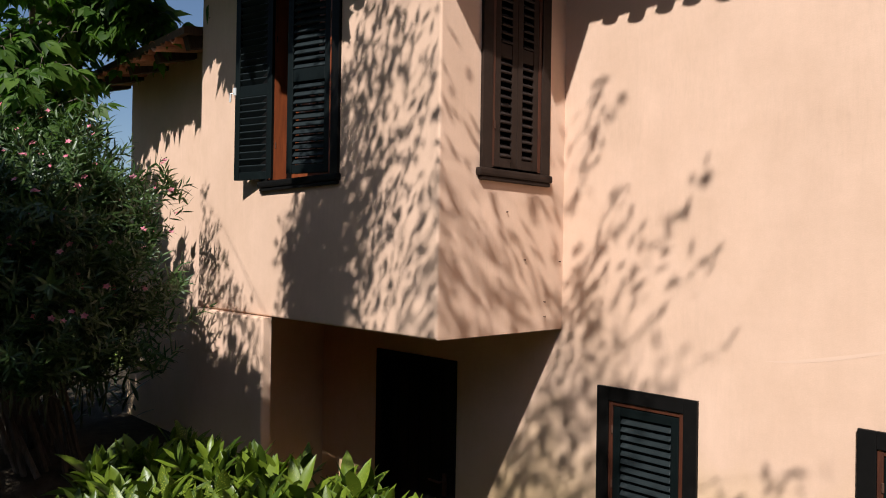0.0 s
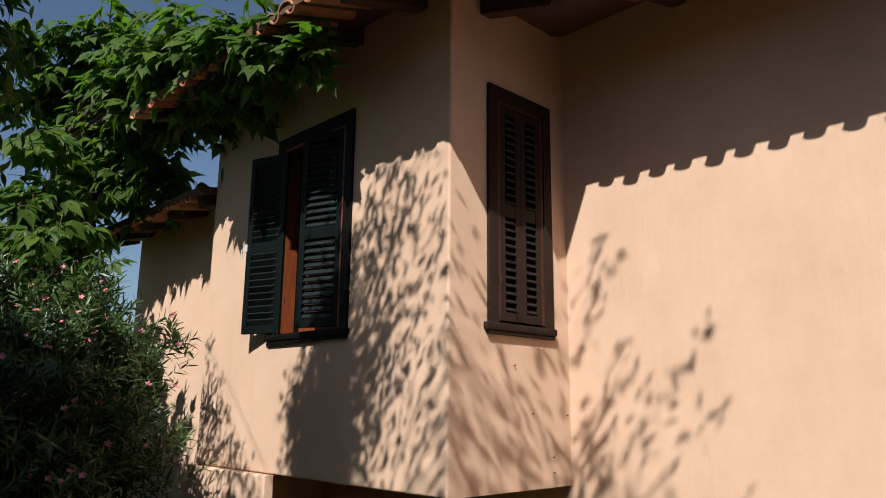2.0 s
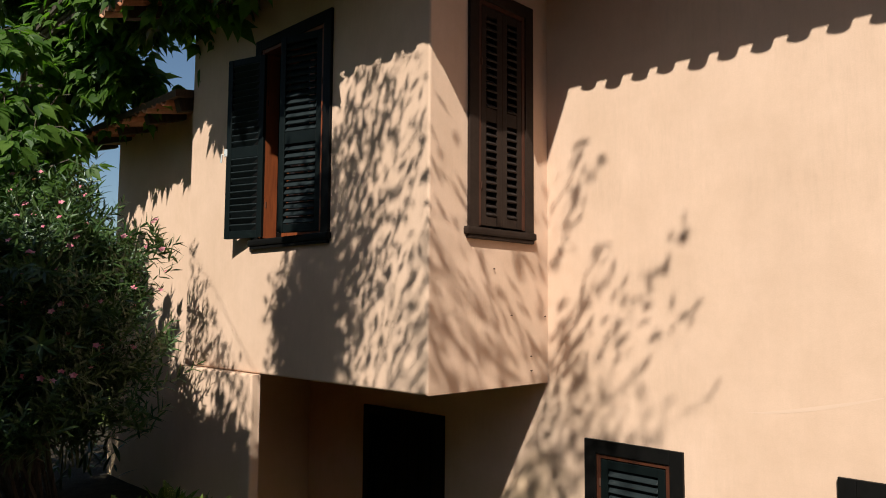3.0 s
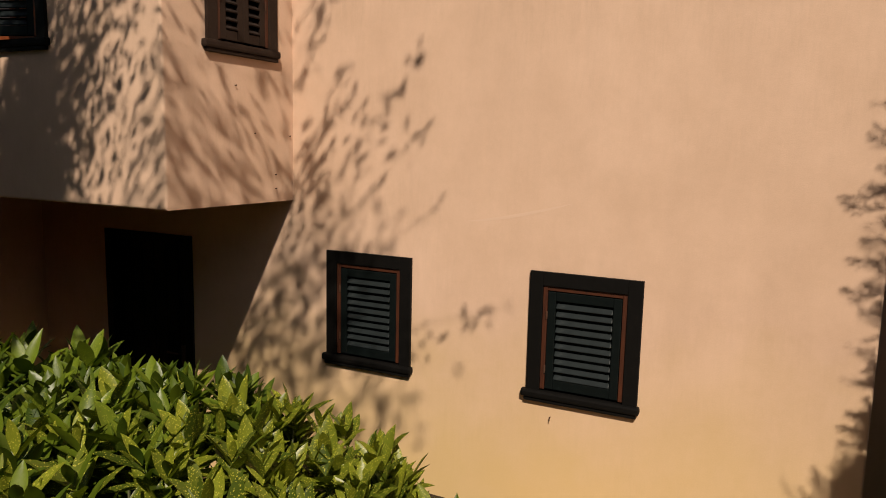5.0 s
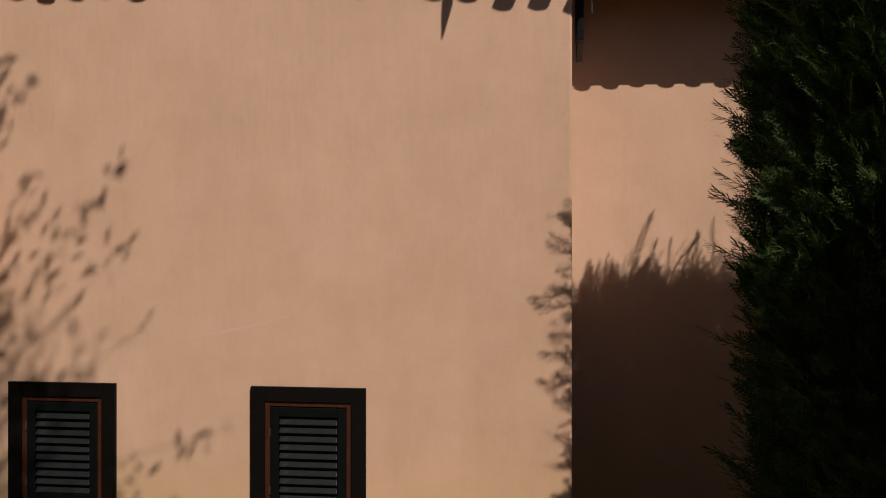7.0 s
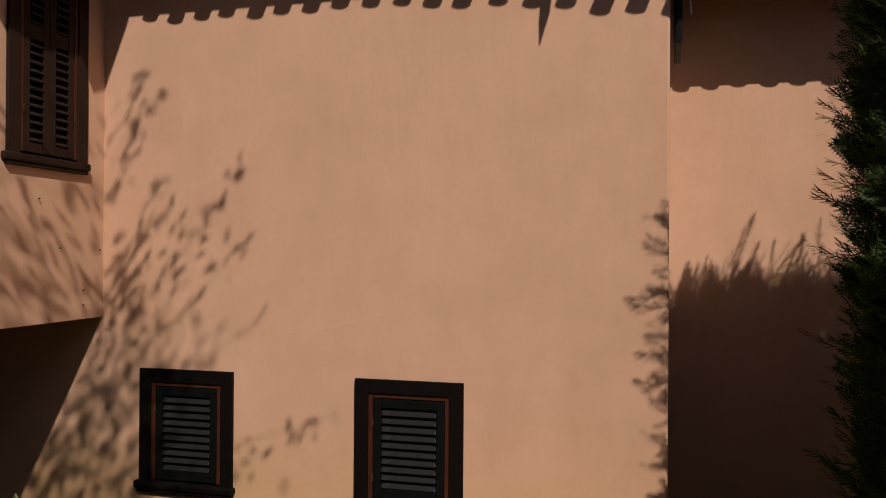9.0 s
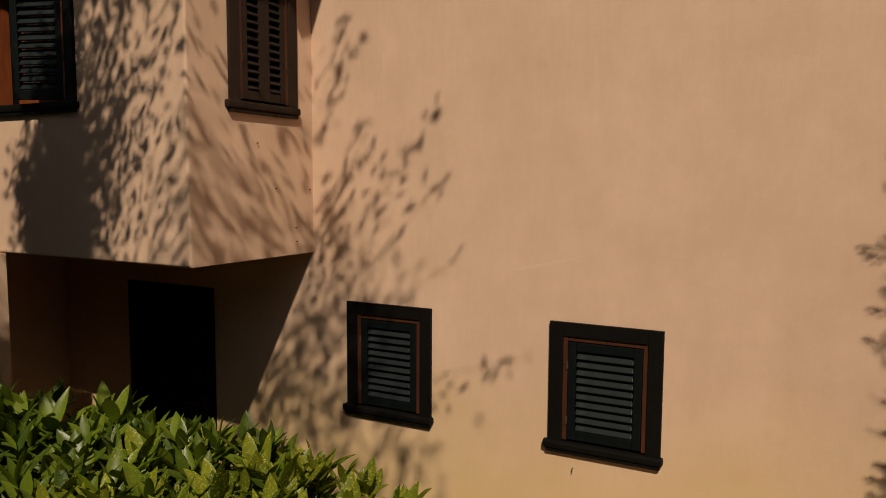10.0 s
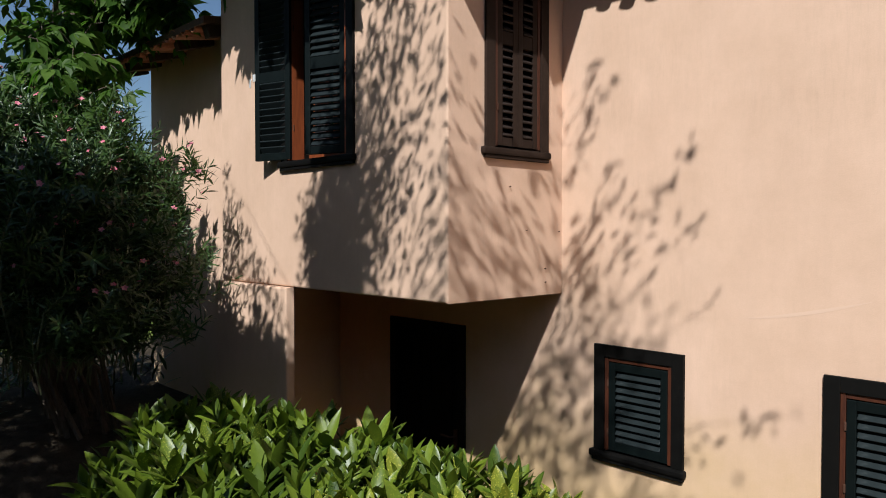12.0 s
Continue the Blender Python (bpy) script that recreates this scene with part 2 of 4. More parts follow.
def slab(us, vs, holes, thick, to_world, soft=None):
    """An upright slab on a grid of u and v, with openings through it. to_world(u, v, depth)."""
    us = sorted({*us, *(h[i] for h in holes for i in (0, 1))})
    vs = sorted({*vs, *(h[i] for h in holes for i in (2, 3))})
    bm, cache = bmesh.new(), {}

    def vert(i, j, k):
        if (i, j, k) not in cache:
            cache[i, j, k] = bm.verts.new(to_world(us[i], vs[j], k * thick))
        return cache[i, j, k]

    def solid(i, j):
        if not (0 <= i < len(us) - 1 and 0 <= j < len(vs) - 1):
            return False
        u, v = (us[i] + us[i + 1]) / 2, (vs[j] + vs[j + 1]) / 2
        return not any(h[0] < u < h[1] and h[2] < v < h[3] for h in holes)

    for i in range(len(us) - 1):
        for j in range(len(vs) - 1):
            if not solid(i, j):
                continue
            for k in (0, 1):
                bm.faces.new([vert(i, j, k), vert(i + 1, j, k), vert(i + 1, j + 1, k), vert(i, j + 1, k)])
            for di, dj, a, b in ((-1, 0, (i, j), (i, j + 1)), (1, 0, (i + 1, j), (i + 1, j + 1)), (0, -1, (i, j), (i + 1, j)), (0, 1, (i, j + 1), (i + 1, j + 1))):
                if not solid(i + di, j + dj):
                    bm.faces.new([vert(*a, 0), vert(*b, 0), vert(*b, 1), vert(*a, 1)])
    bmesh.ops.recalc_face_normals(bm, faces=bm.faces)
    if soft:
        es = [e for e in bm.edges if len(e.link_faces) == 2 and abs(e.link_faces[0].normal.dot(e.link_faces[1].normal)) < 0.5 and all(soft(v.co) for v in e.verts)]
        bmesh.ops.bevel(bm, geom=es, offset=0.014, segments=3, affect="EDGES", profile=0.5)
    return bm


def tube(bm, points, radii, sides=6):
    rings = []
    pts = [Vector(p) for p in points]
    for i, p in enumerate(pts):
        d = (pts[min(i + 1, len(pts) - 1)] - pts[max(i - 1, 0)]).normalized()
        a = d.orthogonal().normalized()
        b = d.cross(a)
        rings.append([bm.verts.new(p + radii[i] * (math.cos(2 * math.pi * k / sides) * a + math.sin(2 * math.pi * k / sides) * b)) for k in range(sides)])
    for r, s in zip(rings, rings[1:]):
        for k in range(sides):
            bm.faces.new([r[k], r[(k + 1) % sides], s[(k + 1) % sides], s[k]])
    bm.faces.new(rings[0][::-1])
    bm.faces.new(rings[-1])
    return bm


def leaf_shape(widths, fold=0.25, droop=0.15, wave=0.0):
    """A leaf along +y, one long, with a folded midrib: verts and faces."""
    n = len(widths)
    verts, faces = [], []
    for i, w in enumerate(widths):
        t = i / (n - 1)
        z = -droop * t * t
        lift = fold * w / 2 + wave * math.sin(9 * t)
        verts += [(-w / 2, t, z + lift), (0, t, z), (w / 2, t, z + lift)]
    for i in range(n - 1):
        a, b = 3 * i, 3 * i + 3
        faces += [(a, a + 1, b + 1, b), (a + 1, a + 2, b + 2, b + 1)]
    return np.array(verts), faces


def joined(name, shape, frames, mat, parent=None, kind="", label=""):
    """Many copies of a shape, laid by 4 x 4 frames, in one mesh."""
    verts, faces = shape
    m = np.array([np.array(f) for f in frames])
    all_v = (np.einsum("nij,vj->nvi", m[:, :3, :3], verts) + m[:, None, :3, 3]).reshape(-1, 3)
    k = len(verts)
    all_f = [tuple(i + n * k for i in f) for n in range(len(m)) for f in faces]
    me = bpy.data.meshes.new(name)
    me.from_pydata(all_v.tolist(), [], all_f)
    me.polygons.foreach_set("use_smooth", [True] * len(me.polygons))
    me.update()
    ob = finish(name, me, mat, parent, label)
    if kind:
        ob["kind"] = kind
    return ob


def singles(name, shape, frames, mat, parent):
    """The same copies as objects of their own, on one mesh."""
    me = bpy.data.meshes.new(name)
    me.from_pydata(shape[0].tolist(), [], shape[1])
    me.polygons.foreach_set("use_smooth", [True] * len(me.polygons))
    me.materials.append(mat)
    for f in frames:
        ob = new(name, me)
        ob.parent = parent
        ob.matrix_basis = f


def aimed(place, way, up, length, width=None):
    """A frame at place whose y runs along way, with z near up."""
    y = Vector(way).normalized()
    x = y.cross(Vector(up))
    x = x.normalized() if x.length > 1e-4 else y.orthogonal().normalized()
    z = x.cross(y)
    w = width or length
    return Matrix(((x.x * w, y.x * length, z.x * w, place[0]), (x.y * w, y.y * length, z.y * w, place[1]), (x.z * w, y.z * length, z.z * w, place[2]), (0, 0, 0, 1)))


rng = random.Random(7)


def spread(a):
    return rng.uniform(-a, a)


# ---- the house: plan ----
WALL_Y, END_X = 2.8, 2.14         # long wall and its corner
BAY_X, BAY_Y, BAY_LEFT, BAY_Z = -1.226, 1.74, -3.99, 2.308
LOW_X = -2.885                     # corner of the plinth wall beside the recess
WING_Y, WING_LEFT = 2.0, -6.17
FAR_Y, FAR_RIGHT = 3.9, 3.5
EAVE_Z, SLOPE = 5.0, 0.3
TOP = 5.3

SMALL = [(-0.949, -0.325), (0.439, 1.065)]     # x of the two small windows
SMALL_Z = (1.309, 2.003)
DOOR = (-3.03, -2.135, 0.0, 2.0)
LW = (-3.01, -2.105, 3.225, 4.67)
NW = (2.045, 2.632, 3.222, 4.668)
RIM = 0.078                                   # frame board width


def inner(a, b, c, d):
    return (a + RIM, b - RIM, c - 0.02, d - RIM)


holes = [inner(*x, *SMALL_Z) for x in SMALL] + [(DOOR[0] + 0.05, DOOR[1] - 0.05, DOOR[2], DOOR[3] - 0.05)]
wall = part("wall_south", slab([-4.2, END_X], [-0.4, TOP], holes, 0.3, lambda u, v, d: (u, WALL_Y + d, v), lambda c: c.x > END_X - 0.01 and c.y < WALL_Y + 0.01), STUCCO)
tagged(wall, "peach stucco outer wall with two small shuttered windows", "wall", "", "structure")
end = part("wall_east", slab([WALL_Y + 0.3, 8.0], [-0.4, TOP], [], 0.3, lambda u, v, d: (END_X - d, u, v)), STUCCO)
tagged(end, "peach stucco end wall round the corner", "wall", "", "structure")
bay_front = part("wall_bay_front", slab([BAY_LEFT, BAY_X], [BAY_Z, TOP], [inner(*LW)], 0.26, lambda u, v, d: (u, BAY_Y + d, v),
                 lambda c: c.x > BAY_X - 0.01 and c.y < BAY_Y + 0.01 or c.z < BAY_Z + 0.01 and c.y < BAY_Y + 0.01), STUCCO)
tagged(bay_front, "peach stucco front wall of the overhanging upper floor", "wall", "", "structure")
bay_side = part("wall_bay_side", slab([BAY_Y + 0.26, WALL_Y], [BAY_Z, TOP], [inner(*NW)], 0.26, lambda u, v, d: (BAY_X - d, u, v)), STUCCO)
tagged(bay_side, "peach stucco side wall of the overhanging upper floor", "wall", "", "structure")
bay_west = part("wall_bay_west", slab([BAY_Y + 0.26, WALL_Y], [BAY_Z, TOP], [], 0.26, lambda u, v, d: (BAY_LEFT + d, u, v)), STUCCO)
tagged(bay_west, "peach stucco end wall of the overhanging upper floor", "wall", "", "structure")
under = part("ceiling_recess", boxed((BAY_LEFT + 0.27, BAY_Y + 0.27, BAY_Z + 0.004), (BAY_X - 0.27, WALL_Y - 0.004, BAY_Z + 0.16)), STUCCO)
tagged(under, "plastered underside of the overhanging floor", "ceiling", "", "structure")
low = part("wall_plinth", slab([BAY_LEFT - 0.02, LOW_X], [-0.4, BAY_Z - 0.004], [], 0.07, lambda u, v, d: (u, BAY_Y - 0.06 + d, v),
           lambda c: (c.x > LOW_X - 0.01 or c.z > BAY_Z - 0.02) and c.y < BAY_Y), STUCCO)
tagged(low, "peach stucco lower wall beside the sheltered door", "wall", "", "structure")
back = part("wall_recess", slab([BAY_Y - 0.06 + 0.071, WALL_Y], [-0.4, BAY_Z - 0.004], [], 0.2, lambda u, v, d: (BAY_LEFT + 0.2 - d, u, v)), STUCCO)
tagged(back, "shaded stucco side wall of the door recess", "wall", "", "structure")
wing = part("wall_wing", slab([WING_LEFT, BAY_LEFT - 0.002], [-0.4, 4.5], [], 0.3, lambda u, v, d: (u, WING_Y + d, v), lambda c: c.x < WING_LEFT + 0.01 and c.y < WING_Y + 0.01), STUCCO)
tagged(wing, "peach stucco wall of the lower wing", "wall", "", "structure")
wing_end = part("wall_wing_end", slab([WING_Y + 0.3, 8.0], [-0.4, 4.5], [], 0.3, lambda u, v, d: (WING_LEFT + d, u, v)), STUCCO)
tagged(wing_end, "peach stucco gable wall of the wing", "wall", "", "structure")
far = part("wall_far", slab([END_X + 0.002, FAR_RIGHT], [-0.4, 4.6], [], 0.3, lambda u, v, d: (u, FAR_Y + d, v), lambda c: c.x > FAR_RIGHT - 0.01), STUCCO)
tagged(far, "peach stucco wall set back beyond the corner", "wall", "", "structure")
far_end = part("wall_far_end", slab([FAR_Y + 0.3, 8.0], [-0.4, 4.85], [], 0.3, lambda u, v, d: (FAR_RIGHT - d, u, v)), STUCCO)
tagged(far_end, "peach stucco end wall of the set-back part", "wall", "", "structure")
north = part("wall_north", slab([WING_LEFT, FAR_RIGHT], [-0.4, 4.85], [], 0.3, lambda u, v, d: (u, 8.0 + d, v)), STUCCO)
tagged(north, "peach stucco rear wall of the house", "wall", "", "structure")
inside = part("floor_upper", boxed((BAY_LEFT + 0.3, WALL_Y + 0.31, 2.5), (END_X - 0.31, 7.95, 2.62)), RAFTER)
tagged(inside, "dark timber floor inside the house", "floor", "", "structure")


# ---- roofs ----
def roof_sheet(name, outline, label):
    """A tilted sheet: outline of (x, y, z), with boards below."""
    bm = bmesh.new()
    lower = [bm.verts.new(p) for p in outline]
    upper = [bm.verts.new((p[0], p[1], p[2] + 0.06)) for p in outline]
    bm.faces.new(lower)
    bm.faces.new(upper)
    for i in range(len(outline)):
        j = (i + 1) % len(outline)
        bm.faces.new([lower[i], lower[j], upper[j], upper[i]])
    return tagged(part(name, bm, SOFFIT), label, "roof", "", "structure")


ME, BE, SE = 2.085, 1.085, -0.62   # y of the long eave, y of the bay's eave, x of the bay's side eave
UP = 0.036                        # boards lie above the tile lips


def at_front(x, y):
    return (x, y, EAVE_Z + UP + SLOPE * (y - BE))


def at_main(x, y):
    return (x, y, EAVE_Z + UP + SLOPE * (y - ME))


roof_bay = roof_sheet("roof_bay", [at_front(-4.3, BE), at_front(SE, BE), at_front(SE - 3.0, BE + 3.0), at_front(-4.3, BE + 3.0)], "boarded roof over the overhanging upper floor")
roof_side = roof_sheet("roof_side", [(SE, BE + 0.001, EAVE_Z + UP), (SE, ME, EAVE_Z + UP), (SE - 3.0, ME + 3.0, EAVE_Z + UP + 0.9), (SE - 3.0, BE + 3.0, EAVE_Z + UP + 0.9)], "boarded side slope of the roof")
roof_main = roof_sheet("roof_main", [at_main(SE + 0.002, ME), at_main(1.1, ME), (2.62, ME, EAVE_Z + UP - 0.12), at_main(2.62, ME + 3.0), at_main(SE - 2.998, ME + 3.0)], "boarded main roof with deep eaves")
top_z = EAVE_Z + UP + 0.9
roof_sheet("roof_rear", [(-4.1, ME + 3.0, top_z), (2.62, ME + 3.0, top_z), (2.62, 8.6, top_z - 0.95), (-4.1, 8.6, top_z - 0.95)], "rear slope of the roof")
roof_sheet("roof_crown", [(-4.3, BE + 3.003, top_z), (SE - 3.0, BE + 3.003, top_z), (SE - 3.0, ME + 2.997, top_z), (-4.3, ME + 2.997, top_z)], "flat top of the roof")
WE, WEZ = WING_Y - 0.41, 4.41
roof_wing = roof_sheet("roof_wing", [(-6.6, WE, WEZ + UP), (BAY_LEFT - 0.01, WE, WEZ + UP), (BAY_LEFT - 0.01, 8.5, WEZ + UP + 1.1), (-6.6, 8.5, WEZ + UP + 1.1)], "boarded lower roof of the wing")
FE, FEZ = FAR_Y - 0.51, 4.41
roof_far = roof_sheet("roof_far", [(END_X + 0.01, FE, FEZ + UP), (3.9, FE, FEZ + UP), (3.9, 8.5, FEZ + UP + 1.1), (END_X + 0.01, 8.5, FEZ + UP + 1.1)], "boarded lower roof beyond the corner")

PITCH = 0.178


def arc_tile(radius, taper, length, upside, flat, thick=0.012, steps=7):
    """A barrel tile along +y: arched up, or lying as a channel."""
    bm, rows = bmesh.new(), []
    sign = 1 if upside else -1
    for y, r in ((0.0, radius), (length, radius * taper)):
        for rr in (r, r - thick):
            rows.append([bm.verts.new((rr * math.cos(math.pi * (0.06 + 0.88 * k / steps)), y, sign * flat * rr * math.sin(math.pi * (0.06 + 0.88 * k / steps)))) for k in range(steps + 1)])
    a, b, c, d = rows
    for k in range(steps):
        bm.faces.new([a[k], a[k + 1], c[k + 1], c[k]])
        bm.faces.new([b[k], d[k], d[k + 1], b[k + 1]])
        bm.faces.new([a[k], b[k], b[k + 1], a[k + 1]])
        bm.faces.new([c[k], c[k + 1], d[k + 1], d[k]])
    for k in (0, steps):
        bm.faces.new([a[k], c[k], d[k], b[k]])
    bmesh.ops.recalc_face_normals(bm, faces=bm.faces)
    me = bpy.data.meshes.new("roof_tile")
    bm.to_mesh(me)
    bm.free()
    me.materials.append(TILE)
    return me


CHANNEL, COVER = arc_tile(0.056, 0.92, 0.46, False, 0.8), arc_tile(0.086, 0.86, 0.46, True, 0.7)


def eave_tiles(parent, start, way, count, uphill, sag=0.0):
    """Rows of channel and cover tiles from start along way; uphill: the direction of the roof's rise."""
    y = Vector(uphill).normalized()
    x = Vector(way).normalized()
    z = x.cross(y)
    for i in range(count):
        p = Vector(start) + x * PITCH * (i + 0.5)
        for me, dx, dz, out in ((CHANNEL, 0.0, 0.044, 0.0), (COVER, PITCH / 2, 0.036, 0.025)):
            ob = new("roof_tile", me)
            ob.parent = parent
            q = p + x * (dx + spread(0.012)) + z * (dz + spread(0.008) - (sag(i) if callable(sag) else sag)) + y * (out + spread(0.014))
            ob.matrix_basis = Matrix(((x.x, y.x, z.x, q.x), (x.y, y.y, z.y, q.y), (x.z, y.z, z.z, q.z), (0, 0, 0, 1))) @ pose(0, 0, 0, spread(0.8), spread(2), spread(1.2))


def slope_tiles(name, parent, start, way, count, uphill, length, cut=None):
    """The upper courses: long barrels in one mesh."""
    y, x = Vector(uphill).normalized(), Vector(way).normalized()
    z = x.cross(y)
    verts, faces = [], []
    for i in range(2 * count):
        r, sign, lift = (0.086, -1, 0.095) if i % 2 == 0 else (0.08, 1, 0.075)
        q = Vector(start) + x * PITCH * (i / 2 + 0.5) + z * lift
        far_end = length if cut is None else min(length, cut(PITCH * (i / 2 + 0.5)))
        n = max(1, int(far_end / 0.4))
        for k in range(n):
            at = len(verts)
            for yy, rr in ((0.42 + 0.4 * k, r), (0.42 + 0.4 * (k + 1), r * 0.88)):
                verts += [q + x * rr * math.cos(math.pi * s / 5) + z * sign * 0.7 * rr * math.sin(math.pi * s / 5) + y * yy for s in range(6)]
            faces += [(at + s, at + s + 1, at + 7 + s, at + 6 + s) for s in range(5)]
    me = bpy.data.meshes.new(name)
    me.from_pydata(verts, [], faces)
    ob = finish(name, me, TILE, parent)
    ob["kind"] = "stuff"


RISE = (0, 1, SLOPE)


def rafters(parent, xs, y0, z0, depth, wall_y):
    for x in xs:
        bm = boxed((-0.045, 0.05, -0.115), (0.045, depth, -0.004), 0.006)
        ob = part("rafter", bm, RAFTER, parent)
        ob.matrix_basis = pose(x, y0, z0, math.degrees(math.atan(SLOPE)), 0, 0)


rafters(roof_main, [-0.35 + 0.62 * i for i in range(5)], ME, EAVE_Z + UP, 0.95, WALL_Y)
rafters(roof_bay, [-3.95 + 0.62 * i for i in range(5)], BE, EAVE_Z + UP, 0.95, BAY_Y)
rafters(roof_wing, [-6.5 + 0.6 * i for i in range(5)], WE, WEZ + UP, 0.5, WING_Y)
rafters(roof_far, [2.5 + 0.6 * i for i in range(3)], FE, FEZ + UP, 0.8, FAR_Y)
for i in range(2):
    bm = boxed((-0.045, 0.05, -0.115), (0.045, 0.85, -0.004), 0.006)
    part("rafter", bm, RAFTER, roof_side).matrix_basis = pose(SE, BE + 0.45 + 0.5 * i, EAVE_Z + UP, math.degrees(math.atan(SLOPE)), 0, 90)


# ---- joinery ----
def shutter_leaf(parent, width, height, midrail, tilt=38, pitch=0.046, stile=0.046, label="", paint=None):
    """One louvred leaf: hinge side at x = 0, outer face towards -y, foot at z = 0."""
    board, blade = paint or (SHUTTER, SLAT)
    leaf = part("shutter_leaf", boxed((0, -0.018, 0), (stile, 0.018, height), 0.004), board, parent, label)
    bm = boxed((width - stile, -0.018, 0), (width, 0.018, height), 0.004)
    part("stile", bm, board, leaf)
    rails = [(0, 0.055), (height - 0.05, height)] + ([(midrail - 0.04, midrail + 0.04)] if midrail else [])
    for a, b in rails:
        part("rail", boxed((stile + 0.0005, -0.016, a), (width - stile - 0.0005, 0.016, b), 0.003), board, leaf)
    solids = sorted(rails)
    me = None
    for (a0, a1), (b0, b1) in zip(solids, solids[1:]):
        n = int((b0 - a1) / pitch)
        for k in range(n):
            z = a1 + (b0 - a1) * (k + 0.5) / n
            if me is None:
                bm = boxed((stile + 0.002, -0.027, -0.006), (width - stile - 0.002, 0.027, 0.006), 0.0055)
                ob = part("slat", bm, blade, leaf)
                me = ob.data
            else:
                ob = new("slat", me)
                ob.parent = leaf
            ob.matrix_basis = pose(0, 0, z, tilt + spread(2.5), 0, 0)
    return leaf


def window_unit(name, width, z0, z1, midrail, leaves, label, group, stay=False, stain=None, slats=(38, 0.046), paint=None):
    """A framed window on a wall facing -y, from x = 0; leaves: (hinge at right?, opening in degrees)."""
    w = thing(name, (0, 0, 0), label, "window", group, "structure")
    trim, leaf_paint = (paint[0], paint[1:]) if paint else (FRAME, None)
    o = RIM
    for a, b in (((0, -0.02, z0), (o, 0.05, z1)), ((width - o, -0.02, z0), (width, 0.05, z1)), ((o + 0.0003, -0.02, z1 - o), (width - o - 0.0003, 0.05, z1))):
        part("frame_board", boxed(a, b, 0.0025), trim, w)
    # the stained reveal inside the boards
    e = 0.026
    lo, hi = z0 + 0.022, z1 - o
    for a, b in (((o + 0.001, -0.012, lo), (o + e, 0.12, hi)), ((width - o - e, -0.012, lo), (width - o - 0.001, 0.12, hi)), ((o + e + 0.0005, -0.010, hi - e), (width - o - e - 0.0005, 0.12, hi - 0.001))):
        part("reveal", boxed(a, b, 0.002), stain or DULL, w, "orange stained wooden reveal")
    # black boards added to keep the opening dark behind the stained reveal
    for a, b in (((o + 0.001, 0.1205, lo), (o + e - 0.004, 0.29, hi)), ((width - o - e + 0.004, 0.1205, lo), (width - o - 0.001, 0.29, hi)), ((o + e + 0.0005, 0.1205, hi - e + 0.004), (width - o - e - 0.0005, 0.29, hi - 0.001))):
        part("dark_lining", boxed(a, b), FRAME, w)
    sill = part("sill", boxed((-0.03, -0.036, z0 - 0.034), (width + 0.014, 0.048, z0 + 0.012), 0.014), trim, w, "dark painted rounded wooden sill")
    part("drip", boxed((-0.012, -0.026, z0 - 0.056), (width, -0.001, z0 - 0.0345), 0.006), trim, sill)
    part("inner_sill", boxed((o + 0.001, 0.0485, z0 - 0.019), (width - o - 0.001, 0.28, z0 + 0.014)), DULL, w)
    # glazed casement behind the shutters
    part("casement", slab([o + e + 0.001, width - o - e - 0.001], [lo, hi - e], [(o + 0.08, width / 2 - 0.03, lo + 0.07, hi - 0.08), (width / 2 + 0.03, width - o - 0.08, lo + 0.07, hi - 0.08)], 0.05, lambda u, v, d: (u, 0.16 + d, v)), stain or DULL, w)
    part("pane", boxed((o + 0.07, 0.18, lo + 0.06), (width - o - 0.07, 0.186, hi - 0.07)), GLASS, w)
    lw = (width - 2 * (o + e) - 0.006) / len(leaves)
    lh = hi - e - lo - 0.01
    for right, opening in leaves:
        leaf = shutter_leaf(w, lw, lh, midrail, *slats, paint=leaf_paint)
        if right:
            m = pose(width - o - e - 0.002, 0.008, lo + 0.004, 0, 0, opening) @ Matrix.Diagonal((-1, 1, 1, 1))
        else:
            m = pose(o + e + 0.002, 0.008, lo + 0.004, 0, 0, -opening)
        leaf.matrix_basis = m
        for z in (0.16, 0.72):
            hinge = boxed((-0.008, -0.026, lh * z), (0.003, -0.0185, lh * z + 0.045), 0.003)
            part("hinge", hinge, RUST, leaf, "dull rusty hinge")
        if stay and not right:
            bm = bmesh.new()
            tube(bm, [(lw - 0.005, 0.022, lh * 0.47), (lw + 0.03, 0.03, lh * 0.47), (lw + 0.034, 0.03, lh * 0.47 - 0.06)], [0.007] * 3)
            box(bm, (lw - 0.014, 0.0185, lh * 0.46), (lw + 0.012, 0.026, lh * 0.50))
            part("shutter_stay", bm, STEEL, leaf, "bare metal catch")
    return w


for (a, b), label in zip(SMALL, ("small dark-framed window with a closed louvred shutter", "small dark-framed basement window, louvred shutter closed, sunlit")):
    w = window_unit("window_small", b - a, *SMALL_Z, 0, [(False, 0)], label, "small shuttered windows", slats=(52, 0.043))
    w.location = (a, WALL_Y, 0)
w = window_unit("window_wide", LW[1] - LW[0], LW[2], LW[3], 0.62, [(False, 163), (True, 17)], "tall dark window, one louvred shutter open and one ajar", "upper windows", True, ORANGE, (52, 0.044))
w.location = (LW[0], BAY_Y, 0)
w = window_unit("window_narrow", NW[1] - NW[0], NW[2], NW[3], 0.66, [(False, 0), (True, 0)], "tall narrow brown window with closed pair of shutters", "upper windows", paint=(BROWN, BROWN, BROWNSLAT))
w.matrix_basis = pose(BAY_X, NW[0], 0, 0, 0, 90)

